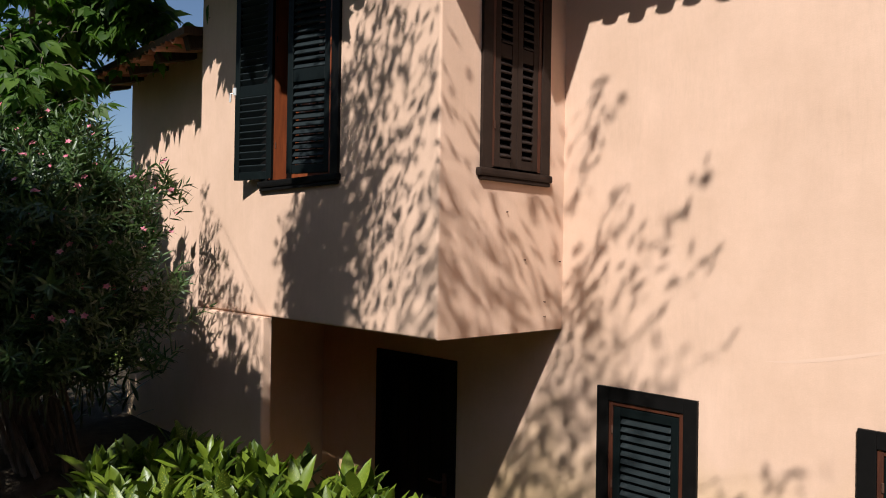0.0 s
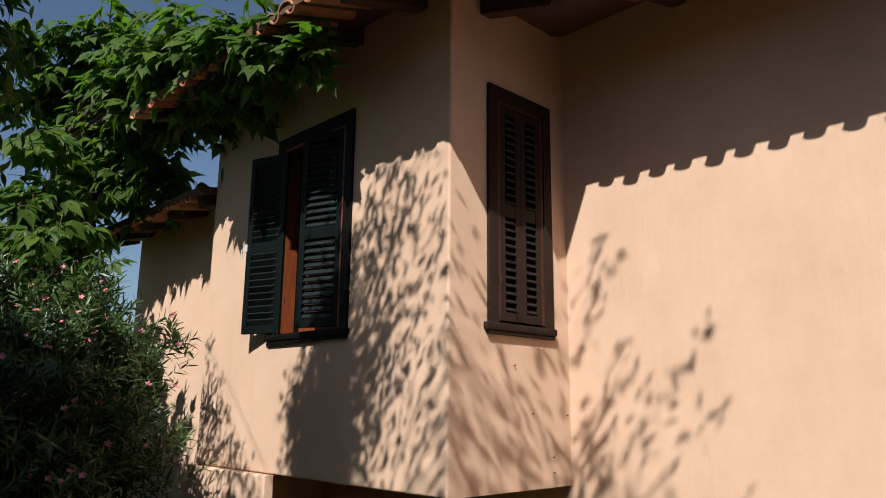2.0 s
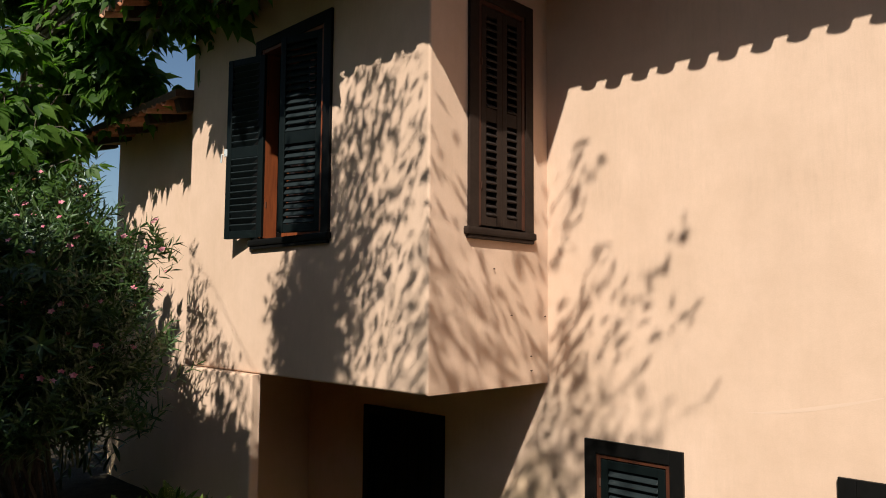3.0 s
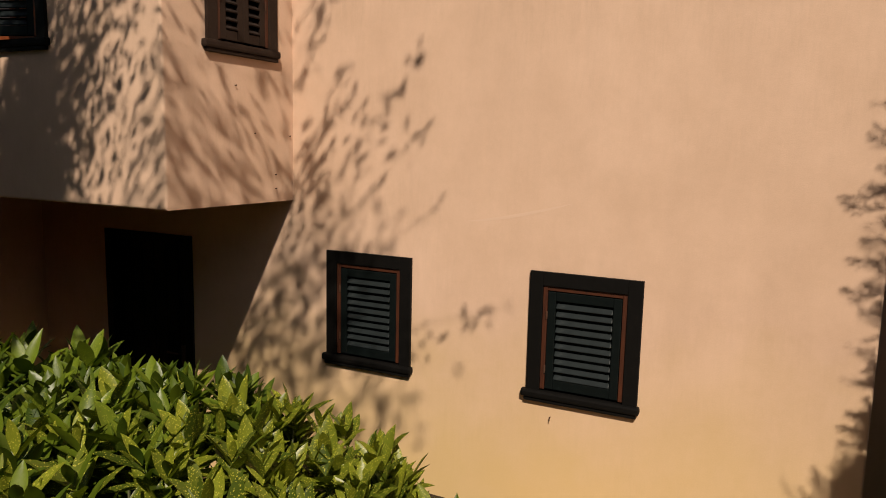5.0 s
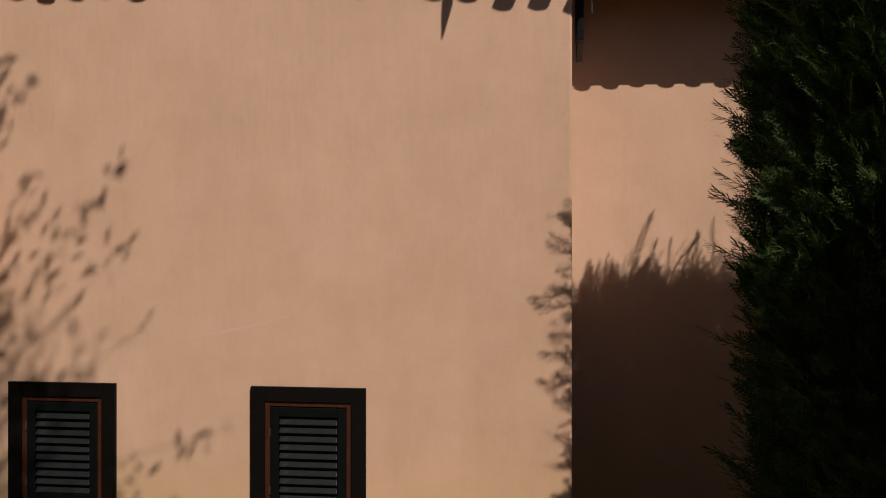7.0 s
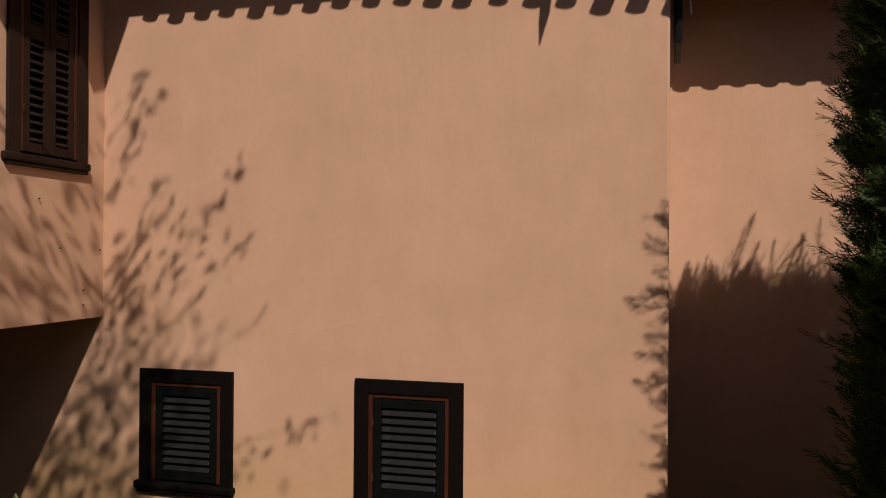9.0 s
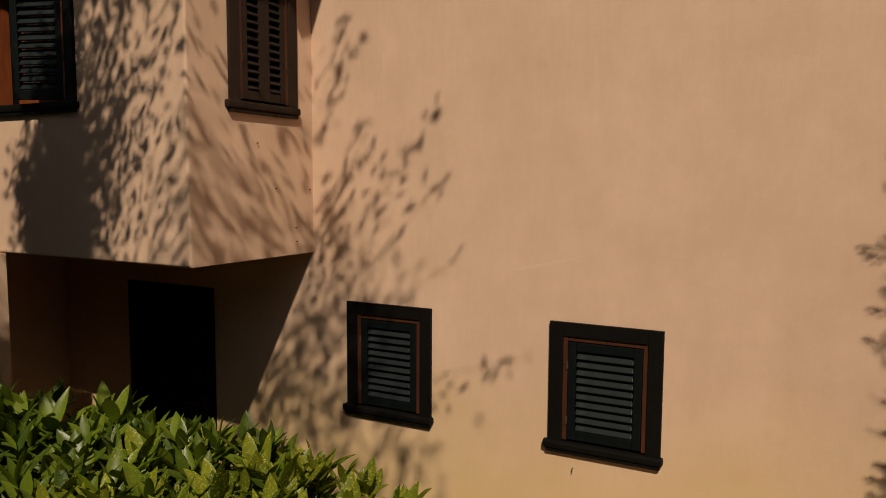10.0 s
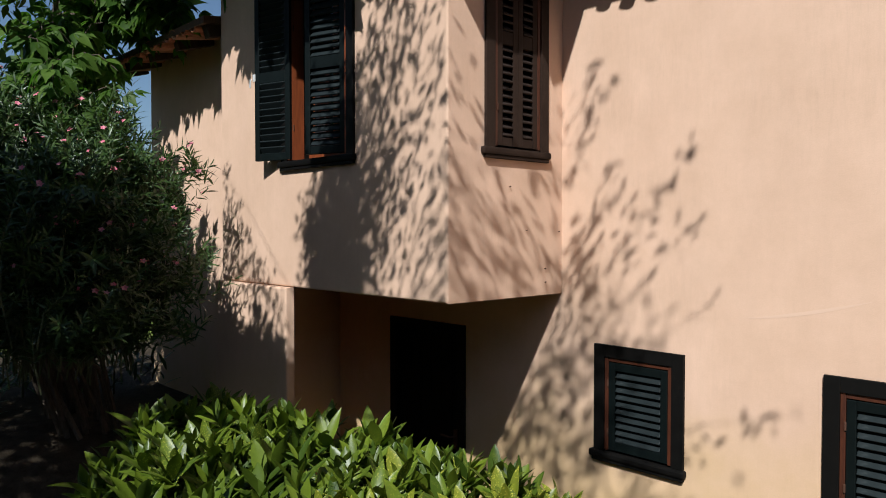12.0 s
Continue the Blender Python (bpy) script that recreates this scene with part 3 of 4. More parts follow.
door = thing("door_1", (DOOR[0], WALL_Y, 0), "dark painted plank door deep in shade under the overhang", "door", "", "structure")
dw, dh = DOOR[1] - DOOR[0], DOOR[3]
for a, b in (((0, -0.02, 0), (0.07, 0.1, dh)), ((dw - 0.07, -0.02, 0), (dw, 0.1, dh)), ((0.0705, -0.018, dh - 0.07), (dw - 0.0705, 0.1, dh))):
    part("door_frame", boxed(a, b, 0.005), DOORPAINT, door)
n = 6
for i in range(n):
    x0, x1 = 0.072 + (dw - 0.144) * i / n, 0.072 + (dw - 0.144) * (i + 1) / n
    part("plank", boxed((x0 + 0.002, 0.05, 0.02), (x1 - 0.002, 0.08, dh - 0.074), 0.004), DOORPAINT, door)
bm = boxed((dw - 0.17, 0.03, 1.0), (dw - 0.13, 0.05, 1.16), 0.003)
tube(bm, [(dw - 0.15, 0.03, 1.11), (dw - 0.15, -0.02, 1.11), (dw - 0.26, -0.02, 1.11)], [0.009] * 3)
part("door_handle", bm, RUST, door)

# the folded-back shutter on the end wall
leaf_holder = thing("window_end", (END_X, 2.86, 3.83), "dark louvred shutter folded back against the end wall", "window", "upper windows", "structure")
leaf = shutter_leaf(leaf_holder, 0.46, 1.25, 0.55)
leaf.matrix_basis = pose(0.045, 0, 0, 0, 0, 86)
bm = bmesh.new()
tube(bm, [(0.05, 0.1, 0.24), (0.11, 0.09, 0.25), (0.115, 0.09, 0.17)], [0.006] * 3)
part("shutter_stay", bm, STEEL, leaf_holder, "bare metal catch")

# nails left in the side of the bay, a strip hanging from the eave, marks in the plaster
for y, z in ((2.429, 2.729), (2.617, 2.478), (2.62, 2.39), (2.76, 2.72), (2.27, 3.0)):
    nail = thing("nail", (BAY_X, y, z), "rusty nail stuck in the stucco wall", "nail", "wall nails")
    part("shank", tube(bmesh.new(), [(-0.02, 0, 0), (0.01, 0, 0.001)], [0.0026, 0.0026]), RUST, nail)
    part("head", tube(bmesh.new(), [(0.01, 0, 0.001), (0.012, 0, 0.001)], [0.005, 0.005], 8), RUST, nail)
nail = thing("nail", (0.585, WALL_Y, 1.17), "rusty nail stuck in the stucco wall", "nail", "wall nails")
part("shank", tube(bmesh.new(), [(0, 0.02, 0), (0, -0.016, 0), (0, -0.016, -0.02)], [0.003] * 3), RUST, nail)
bm = bmesh.new()
trail = [(0.02 + 0.64 * t, 2.252 + 0.135 * t ** 1.4, 0.009 * math.sin(math.pi * t) ** 0.8 + 0.0005) for t in [i / 14 for i in range(15)]]
for sign in (1,):
    rows = [(bm.verts.new((x, WALL_Y - 0.0006, z - w)), bm.verts.new((x, WALL_Y - 0.0006, z + w))) for x, z, w in trail]
    for (a, b), (c, d) in zip(rows, rows[1:]):
        bm.faces.new([a, c, d, b])
part("plaster_scuff", bm, SCUFF, wall, "pale filler streak across the plaster")
strap = part("eave_strap", tube(bmesh.new(), [(1.945, ME + 0.01, EAVE_Z + 0.04), (1.94, ME - 0.01, EAVE_Z - 0.12), (1.915, ME - 0.01, EAVE_Z - 0.27)], [0.03, 0.026, 0.004], 4), RUST)
tagged(strap, "bent rusty strap hanging from the eave", "strap")

# ---- ground ----
def ground_height(x, y):
    z = 0.52 + 0.55 * min(1, max(0, (-3.3 - x) / 1.6))
    if y > 1.7 and -4.1 < x < -2.85:
        z = 0.0
    elif y < 2.6 and x > -2.9:
        pit = max(0, min(1, (-1.2 - x) / 0.6)) * max(0, min(1, (y - 2.0) / 0.25))
        z -= 0.52 * pit * pit * (3 - 2 * pit)
    elif -2.9 < x < -1.2:
        z = 0.0
    return z + 0.02 * noise.noise((x * 1.3, y * 1.3, 0))


xs = sorted({*(-200, -120, -60, -30, -18, -12, -9, -7.5), *(round(-6.4 + 0.2 * i, 2) for i in range(60)), *(7, 9, 14, 25, 60, 120, 200)})
ys = sorted({*(-200, -100, -50, -25, -12, -7, -5), *(round(-4 + 0.2 * i, 2) for i in range(41)), *(5, 7, 9, 14, 25, 50, 100, 200)})
me = bpy.data.meshes.new("ground")
me.from_pydata([(x, y, ground_height(x, y)) for x in xs for y in ys], [], [(i * len(ys) + j, (i + 1) * len(ys) + j, (i + 1) * len(ys) + j + 1, i * len(ys) + j + 1) for i in range(len(xs) - 1) for j in range(len(ys) - 1)])
me.polygons.foreach_set("use_smooth", [True] * len(me.polygons))
tagged(finish("ground", me, GROUND), "shaded soil bed passing into a mown lawn", "ground", "", "structure")


# ---- aucuba hedge ----
LEAF_A = leaf_shape([0.04, 0.2, 0.31, 0.345, 0.3, 0.19, 0.01], 0.3, 0.12, 0.012)
LEAF_B = leaf_shape([0.04, 0.17, 0.28, 0.3, 0.25, 0.14, 0.01], 0.45, 0.25, 0.01)
HEDGE_AT = Vector((-1.4, 1.1, 0.52))
hedge = thing("aucuba_hedge", tuple(HEDGE_AT), "glossy green hedge of spotted pointed leaves", "hedge")
HEDGE_L, HEDGE_R, FRONT = -2.95, 0.5, 0.1


def hedge_rear(x):
    return float(np.interp(x, [-3.3, -1.8, -0.1], [1.1, 1.72, 1.92]))


def hedge_top(x, y):
    z = float(np.interp(x, [-3.3, -3.0, -1.8, -0.9, -0.3, 0.0, 0.5], [1.38, 1.5, 1.49, 1.42, 1.33, 1.25, 0.96]))
    z += 0.06 * noise.noise((x * 1.5, y * 1.5, 3.0)) + 0.05 * noise.noise((x * 4, y * 4, 1.0))
    return z - 0.14 * max(0, (y - hedge_rear(x) + 0.25) / 0.25) ** 2 - 0.2 * max(0, (FRONT + 0.3 - y) / 0.3) ** 2


near, rest_a, rest_b, spotted = [], [], [], []
hedge_shift = Matrix.Translation(-HEDGE_AT)
for i in range(860):
    x = rng.uniform(HEDGE_L, HEDGE_R)
    y = rng.uniform(FRONT, hedge_rear(x))
    side = i >= 470
    top = hedge_top(x, y)
    lean = Vector((spread(0.38), spread(0.38), 1))
    if side:
        edge = rng.random()
        if edge < 0.4:
            y, push = hedge_rear(x), (0, 0.9)
        elif edge < 0.55:
            y, push = FRONT, (0, -0.9)
        elif edge < 0.72:
            x, push = HEDGE_R, (0.9, 0)
        else:
            x, push = HEDGE_L, (-0.9, -0.2)
            y = min(y, hedge_rear(x))
        top = hedge_top(x, y) - rng.uniform(0.08, 0.8)
        lean += Vector((*push, 0))
    if x < HEDGE_L + 0.93 * max(0, 0.75 - y):
        continue
    lean.normalize()
    foot = Vector((x, y, top - 0.05 + spread(0.075)))
    a = lean.orthogonal().normalized()
    b = lean.cross(a)
    turn = rng.uniform(0, 6.28)
    big = rng.uniform(0.8, 1.12)
    # crossed pairs of leaves: the youngest upright at the tip, the old ones spreading below
    for k in range(rng.randint(3, 5)):
        for s in (0, 1):
            if k == 0 and rng.random() < 0.25:
                continue
            ang = turn + k * 1.57 + s * 3.14 + spread(0.35)
            open_out = 0.25 + 0.27 * k + spread(0.13)
            way = lean * math.cos(open_out) + (a * math.cos(ang) + b * math.sin(ang)) * math.sin(open_out)
            size = big * (rng.uniform(0.115, 0.155) if k == 0 else rng.uniform(0.165, 0.235))
            f = aimed(foot - lean * (0.034 * k - 0.02), way, lean + Vector((0, 0, 0.2)), size, size * rng.uniform(0.85, 1.12))
            if not side and -1.9 < x < -0.4 and y > 1.2 and len(near) < 290:
                near.append(f)
            elif x > -0.7 + spread(0.5):
                spotted.append(f)
            else:
                (rest_a if rng.random() < 0.7 else rest_b).append(f)
    if i % 5 == 0:
        bm = tube(bmesh.new(), [(x * 0.96 - 0.05, y * 0.85 + 0.15, 0.5), (x * 0.98, y * 0.94 + 0.06, 0.5 + (top - 0.5) * 0.55), tuple(foot)], [0.014, 0.009, 0.004], 5)
        part("stem", bm, STEM, hedge).matrix_basis = hedge_shift
for i in range(2000):
    x = rng.uniform(HEDGE_L, HEDGE_R)
    y = rng.uniform(FRONT + 0.04, hedge_rear(x) - 0.04)
    if x < HEDGE_L + 0.93 * max(0, 0.85 - y):
        continue
    p = (x, y, hedge_top(x, y) - rng.uniform(0.22, 0.65))
    rest_b.append(aimed(p, (spread(1), spread(1), spread(0.5)), (spread(0.5), spread(0.5), 1), rng.uniform(0.14, 0.22)))
joined("foliage", LEAF_A, [hedge_shift @ f for f in rest_a], AUCUBA, hedge, "stuff")
joined("foliage", LEAF_B, [hedge_shift @ f for f in rest_b], AUCUBA, hedge, "stuff")
joined("foliage", LEAF_A, [hedge_shift @ f for f in spotted], SPOTTED, hedge, "stuff", "yellow-spotted young leaves")
singles("leaf", LEAF_A, [hedge_shift @ f for f in near], AUCUBA, hedge)


# ---- oleander ----
LANCE = leaf_shape([0.03, 0.14, 0.195, 0.17, 0.1, 0.005], 0.3, 0.15)
ole = thing("oleander", (-5.0, 0.9, 1.05), "tall oleander shrub with pink flowers and bare stems", "shrub")
ole_base = Vector((-5.0, 0.9, 1.05))
ole_leaves, blooms = [], []
PETAL_SHAPE = leaf_shape([0.15, 0.6, 0.8, 0.55, 0.2], 0.1, 0.3)


def flower_shape():
    verts, faces = [], []
    for k in range(5):
        f = aimed((0, 0, 0), (math.cos(k * 1.2566), math.sin(k * 1.2566), 0.45), (0, 0, 1), 1.0)
        n = len(verts)
        verts += [tuple(f @ Vector(v)) for v in PETAL_SHAPE[0]]
        faces += [tuple(i + n for i in q) for q in PETAL_SHAPE[1]]
    return np.array(verts), faces


# the shrub's leaning main stems; each carries shoots round its head
heads = []
for i in range(26):
    u = i / 25  # from the side by the lawn to the side by the bay
    over = Vector((-6.25 + 2.72 * u, -0.15 + 0.9 * u + spread(0.3), 0))
    low, high = 1.75 + 0.1 * u ** 2, 4.1 - 1.0 * u ** 2
    over.z = low + (high - low) * rng.random()
    foot = ole_base + Vector((spread(0.4), spread(0.22), -0.05))
    knee = foot.lerp(over, 0.5) + Vector((spread(0.12) - 0.25 * (u - 0.4), spread(0.1), 0.2))
    part("stem", tube(bmesh.new(), [foot - ole_base, knee - ole_base, over - ole_base], [0.026, 0.017, 0.008], 6), BARK, ole)
    heads.append((over, low, high, u))
for i in range(2700):
    over, low, high, u = heads[i % 26] if i < 850 else heads[16 + i % 10]
    p = Vector((over.x + rng.gauss(0, 0.2 - 0.08 * u), over.y + rng.gauss(0, 0.24), low + (high - low) * rng.random()))
    if noise.noise(p * 1.8) < -0.33:
        continue
    axis = Vector((spread(0.8) + 0.35 * (u - 0.5), spread(0.8), rng.uniform(0.1, 1.0))).normalized()
    reach = rng.uniform(0.2, 0.4)
    tip = p + axis * reach
    a = axis.orthogonal().normalized()
    b = axis.cross(a)
    if i % 2 == 0:
        part("shoot", tube(bmesh.new(), [p + Vector((0.05 * (0.5 - u), spread(0.05), -0.22)) - ole_base, p - ole_base, tip - ole_base], [0.007, 0.005, 0.002], 4), STEM, ole)
    for k in range(24):
        s = (k // 3) / 7
        ang = (k % 3) * 2.094 + (k // 3) * 1.05 + i
        way = axis * rng.uniform(0.35, 0.9) + (a * math.cos(ang) + b * math.sin(ang)) * (1.1 - 0.5 * s)
        size = rng.uniform(0.085, 0.145) * (1.05 - 0.35 * s)
        ole_leaves.append(aimed(p.lerp(tip, s) - ole_base, way, axis, size, size * 0.85))
    if rng.random() < 0.3 + 0.3 * u and 0.1 < (p.z - low) / (high - low):
        for f in range(rng.randint(2, 5)):
            c = tip + Vector((spread(0.06), spread(0.06), rng.uniform(-0.01, 0.07)))
            blooms.append(aimed(c - ole_base, (spread(0.5), 1, spread(0.5) + 0.5), (0.5 + spread(0.4), -0.8, 0.5), rng.uniform(0.017, 0.025)))
joined("foliage", LANCE, ole_leaves[300:], OLEANDER, ole, "stuff")
singles("leaf", LANCE, ole_leaves[:300], OLEANDER, ole)
singles("flower", flower_shape(), rng.sample(blooms, min(300, len(blooms))), PETAL, ole)


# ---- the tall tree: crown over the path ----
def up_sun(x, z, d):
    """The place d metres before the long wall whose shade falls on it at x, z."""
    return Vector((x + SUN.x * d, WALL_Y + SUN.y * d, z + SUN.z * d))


tree = thing("broadleaf_tree", (0, 0, 0), "tall broad-leaved tree with a high open crown", "tree")
LEAFLET = leaf_shape([0.04, 0.3, 0.47, 0.44, 0.27, 0.11, 0.005], 0.25, 0.3, 0.02)
SLIM = leaf_shape([0.04, 0.25, 0.36, 0.32, 0.18, 0.01], 0.2, 0.2)
PALM = []
for ang, ln in ((-0.75, 0.72), (0.0, 1.0), (0.75, 0.72)):
    turned = Matrix.Rotation(ang, 4, "Z") @ Matrix.Scale(ln, 4)
    PALM.append([tuple(turned @ Vector((1.05 * v[0], v[1], v[2]))) for v in LEAFLET[0]])
PALMATE = (np.array([v for lobe in PALM for v in lobe]), [tuple(i + n * len(LEAFLET[0]) for i in f) for n in range(3) for f in LEAFLET[1]])
crown = []
FORK = Vector((0.3, -3.4, 4.2))
part("trunk", tube(bmesh.new(), [(0.1, -4.2, 0.4), (0.15, -3.9, 2.4), tuple(FORK)], [0.2, 0.16, 0.12], 10), BARK, tree)


def bough(points, radii, sides=6):
    part("bough", tube(bmesh.new(), [tuple(p) for p in points], radii, sides), BARK, tree)


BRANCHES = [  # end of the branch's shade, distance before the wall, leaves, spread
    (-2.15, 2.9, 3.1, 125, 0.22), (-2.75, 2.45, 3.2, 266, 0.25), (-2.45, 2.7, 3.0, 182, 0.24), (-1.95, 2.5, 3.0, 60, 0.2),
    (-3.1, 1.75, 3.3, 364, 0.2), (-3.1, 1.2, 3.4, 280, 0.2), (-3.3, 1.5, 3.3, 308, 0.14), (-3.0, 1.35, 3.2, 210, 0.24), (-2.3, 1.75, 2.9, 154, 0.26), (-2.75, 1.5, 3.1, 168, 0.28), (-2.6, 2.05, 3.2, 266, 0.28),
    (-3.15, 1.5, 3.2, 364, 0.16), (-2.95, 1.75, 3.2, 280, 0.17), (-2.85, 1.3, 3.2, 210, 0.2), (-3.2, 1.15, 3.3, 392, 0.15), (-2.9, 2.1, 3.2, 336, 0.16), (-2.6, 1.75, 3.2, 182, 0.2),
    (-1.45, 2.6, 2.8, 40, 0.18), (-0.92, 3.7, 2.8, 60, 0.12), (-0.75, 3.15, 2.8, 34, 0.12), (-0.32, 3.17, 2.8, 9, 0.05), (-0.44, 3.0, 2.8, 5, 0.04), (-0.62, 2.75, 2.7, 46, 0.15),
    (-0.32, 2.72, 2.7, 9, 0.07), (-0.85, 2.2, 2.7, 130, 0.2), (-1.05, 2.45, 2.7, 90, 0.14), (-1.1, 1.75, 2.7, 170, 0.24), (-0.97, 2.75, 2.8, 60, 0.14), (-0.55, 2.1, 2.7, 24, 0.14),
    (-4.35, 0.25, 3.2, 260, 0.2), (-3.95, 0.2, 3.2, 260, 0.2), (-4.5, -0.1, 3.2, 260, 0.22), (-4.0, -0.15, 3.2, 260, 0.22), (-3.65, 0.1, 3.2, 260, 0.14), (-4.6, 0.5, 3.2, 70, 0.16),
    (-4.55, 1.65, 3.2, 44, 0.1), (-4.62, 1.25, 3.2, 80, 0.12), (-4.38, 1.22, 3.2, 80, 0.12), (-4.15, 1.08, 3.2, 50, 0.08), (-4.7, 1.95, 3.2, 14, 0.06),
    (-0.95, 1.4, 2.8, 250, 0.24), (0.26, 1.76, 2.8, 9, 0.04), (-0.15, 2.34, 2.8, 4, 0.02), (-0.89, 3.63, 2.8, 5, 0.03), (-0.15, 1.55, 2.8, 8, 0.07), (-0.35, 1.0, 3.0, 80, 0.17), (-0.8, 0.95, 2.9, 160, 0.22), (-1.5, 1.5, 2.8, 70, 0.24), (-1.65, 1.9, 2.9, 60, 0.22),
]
SHADE = [  # unseen leaf clusters, added up-sun to shade the recess, plinth and ground
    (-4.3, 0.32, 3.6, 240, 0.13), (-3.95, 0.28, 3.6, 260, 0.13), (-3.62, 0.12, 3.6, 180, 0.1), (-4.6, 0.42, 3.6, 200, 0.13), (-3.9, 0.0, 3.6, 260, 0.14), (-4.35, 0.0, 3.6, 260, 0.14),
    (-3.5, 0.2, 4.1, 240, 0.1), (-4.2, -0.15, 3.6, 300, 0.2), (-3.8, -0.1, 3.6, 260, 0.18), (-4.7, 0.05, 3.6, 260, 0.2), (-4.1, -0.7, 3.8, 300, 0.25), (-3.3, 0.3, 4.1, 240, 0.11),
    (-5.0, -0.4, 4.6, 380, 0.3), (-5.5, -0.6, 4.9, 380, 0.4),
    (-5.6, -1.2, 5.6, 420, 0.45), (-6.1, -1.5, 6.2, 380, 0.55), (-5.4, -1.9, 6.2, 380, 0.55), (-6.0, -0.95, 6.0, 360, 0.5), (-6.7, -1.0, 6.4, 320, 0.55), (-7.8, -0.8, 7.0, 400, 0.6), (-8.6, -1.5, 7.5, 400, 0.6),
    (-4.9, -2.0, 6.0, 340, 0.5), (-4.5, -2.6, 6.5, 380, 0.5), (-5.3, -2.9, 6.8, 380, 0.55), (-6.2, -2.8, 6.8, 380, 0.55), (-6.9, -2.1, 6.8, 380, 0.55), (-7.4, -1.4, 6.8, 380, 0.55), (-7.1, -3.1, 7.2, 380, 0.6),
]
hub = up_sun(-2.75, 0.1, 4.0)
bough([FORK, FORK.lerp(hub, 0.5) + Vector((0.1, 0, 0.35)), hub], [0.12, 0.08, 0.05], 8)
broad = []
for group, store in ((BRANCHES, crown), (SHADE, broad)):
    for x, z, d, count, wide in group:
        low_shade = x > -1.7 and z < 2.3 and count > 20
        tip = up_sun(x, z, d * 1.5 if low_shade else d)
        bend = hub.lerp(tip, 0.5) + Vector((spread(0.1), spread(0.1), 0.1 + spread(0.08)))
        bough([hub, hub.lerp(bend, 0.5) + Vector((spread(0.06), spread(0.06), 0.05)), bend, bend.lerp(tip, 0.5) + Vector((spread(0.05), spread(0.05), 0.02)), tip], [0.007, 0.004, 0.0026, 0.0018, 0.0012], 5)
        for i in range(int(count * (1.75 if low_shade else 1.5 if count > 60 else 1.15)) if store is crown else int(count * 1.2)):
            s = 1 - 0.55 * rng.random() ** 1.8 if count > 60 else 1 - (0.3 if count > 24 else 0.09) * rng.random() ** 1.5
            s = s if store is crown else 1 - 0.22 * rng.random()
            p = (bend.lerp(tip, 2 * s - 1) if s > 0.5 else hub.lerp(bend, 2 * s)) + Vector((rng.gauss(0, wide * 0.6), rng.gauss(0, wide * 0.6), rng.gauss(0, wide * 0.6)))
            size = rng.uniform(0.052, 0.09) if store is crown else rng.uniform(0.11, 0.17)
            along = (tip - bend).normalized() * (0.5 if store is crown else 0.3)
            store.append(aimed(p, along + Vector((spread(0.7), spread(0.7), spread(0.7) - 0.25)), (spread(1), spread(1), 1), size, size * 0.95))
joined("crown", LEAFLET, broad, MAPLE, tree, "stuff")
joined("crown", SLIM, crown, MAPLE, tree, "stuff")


# ---- young tree at the side: boughs reaching in over the path ----
young_at = Vector((-6.3, 1.0, 1.05))
young = thing("young_tree", tuple(young_at), "young broad-leaved tree with drooping leafy boughs", "tree")
part("trunk", tube(bmesh.new(), [(0, 0, -0.1), (0.06, 0.05, 1.4), (0.06, 0.08, 2.6), (0.1, 0.12, 4.6)], [0.09, 0.075, 0.055, 0.015], 9), BARK, young)
yr = random.Random(21)


def vary(a):
    return yr.uniform(-a, a)


LIMB_ENDS = [  # height of the foot on the trunk; end, from the trunk's base
    (4.22, (4.33, 0.25, 3.83)), (4.30, (4.17, 0.17, 4.04)), (4.16, (3.80, 0.30, 3.82)), (4.13, (3.18, 0.52, 3.86)), (4.30, (3.71, 0.13, 4.08)),
    (4.14, (2.57, 0.61, 3.92)), (4.30, (3.04, 0.31, 4.09)), (4.30, (3.07, 0.09, 4.44)), (4.16, (1.77, 0.63, 4.02)), (3.76, (1.19, 0.73, 3.67)),
    (4.30, (1.79, 0.32, 4.62)), (4.10, (0.98, 0.54, 4.04)), (3.60, (0.94, 0.66, 3.53)), (4.30, (0.89, 0.33, 4.46)), (4.30, (1.18, 0.10, 5.21)),
    (3.73, (0.43, 0.37, 3.72)), (4.27, (0.46, 0.23, 4.27)), (3.17, (1.87, -0.28, 3.03)), (2.91, (2.03, -0.48, 2.76)), (2.80, (2.14, -0.32, 2.63)),
    (3.31, (1.77, -0.58, 3.17)), (4.30, (0.41, -0.12, 4.77)), (3.76, (1.59, -0.47, 3.64)), (4.30, (0.18, -0.42, 4.46)), (4.30, (0.28, -0.52, 5.15)),
    (4.30, (0.69, -0.08, 5.10)), (2.94, (1.88, -0.64, 2.80)), (3.88, (1.50, 0.73, 3.76)), (2.66, (2.01, -0.57, 2.50)), (3.30, (0.39, 0.46, 3.29)),
    (4.30, (2.47, 0.45, 4.12)), (3.91, (1.46, 0.53, 3.81)), (3.69, (1.68, 0.68, 3.55)), (3.66, (1.18, 0.45, 3.58)), (4.25, (3.92, 0.10, 3.91)),
    (4.30, (1.71, 0.36, 4.23)), (4.30, (2.41, 0.32, 4.35)), (4.15, (4.45, 0.26, 3.75)),
]
young_leaves = []
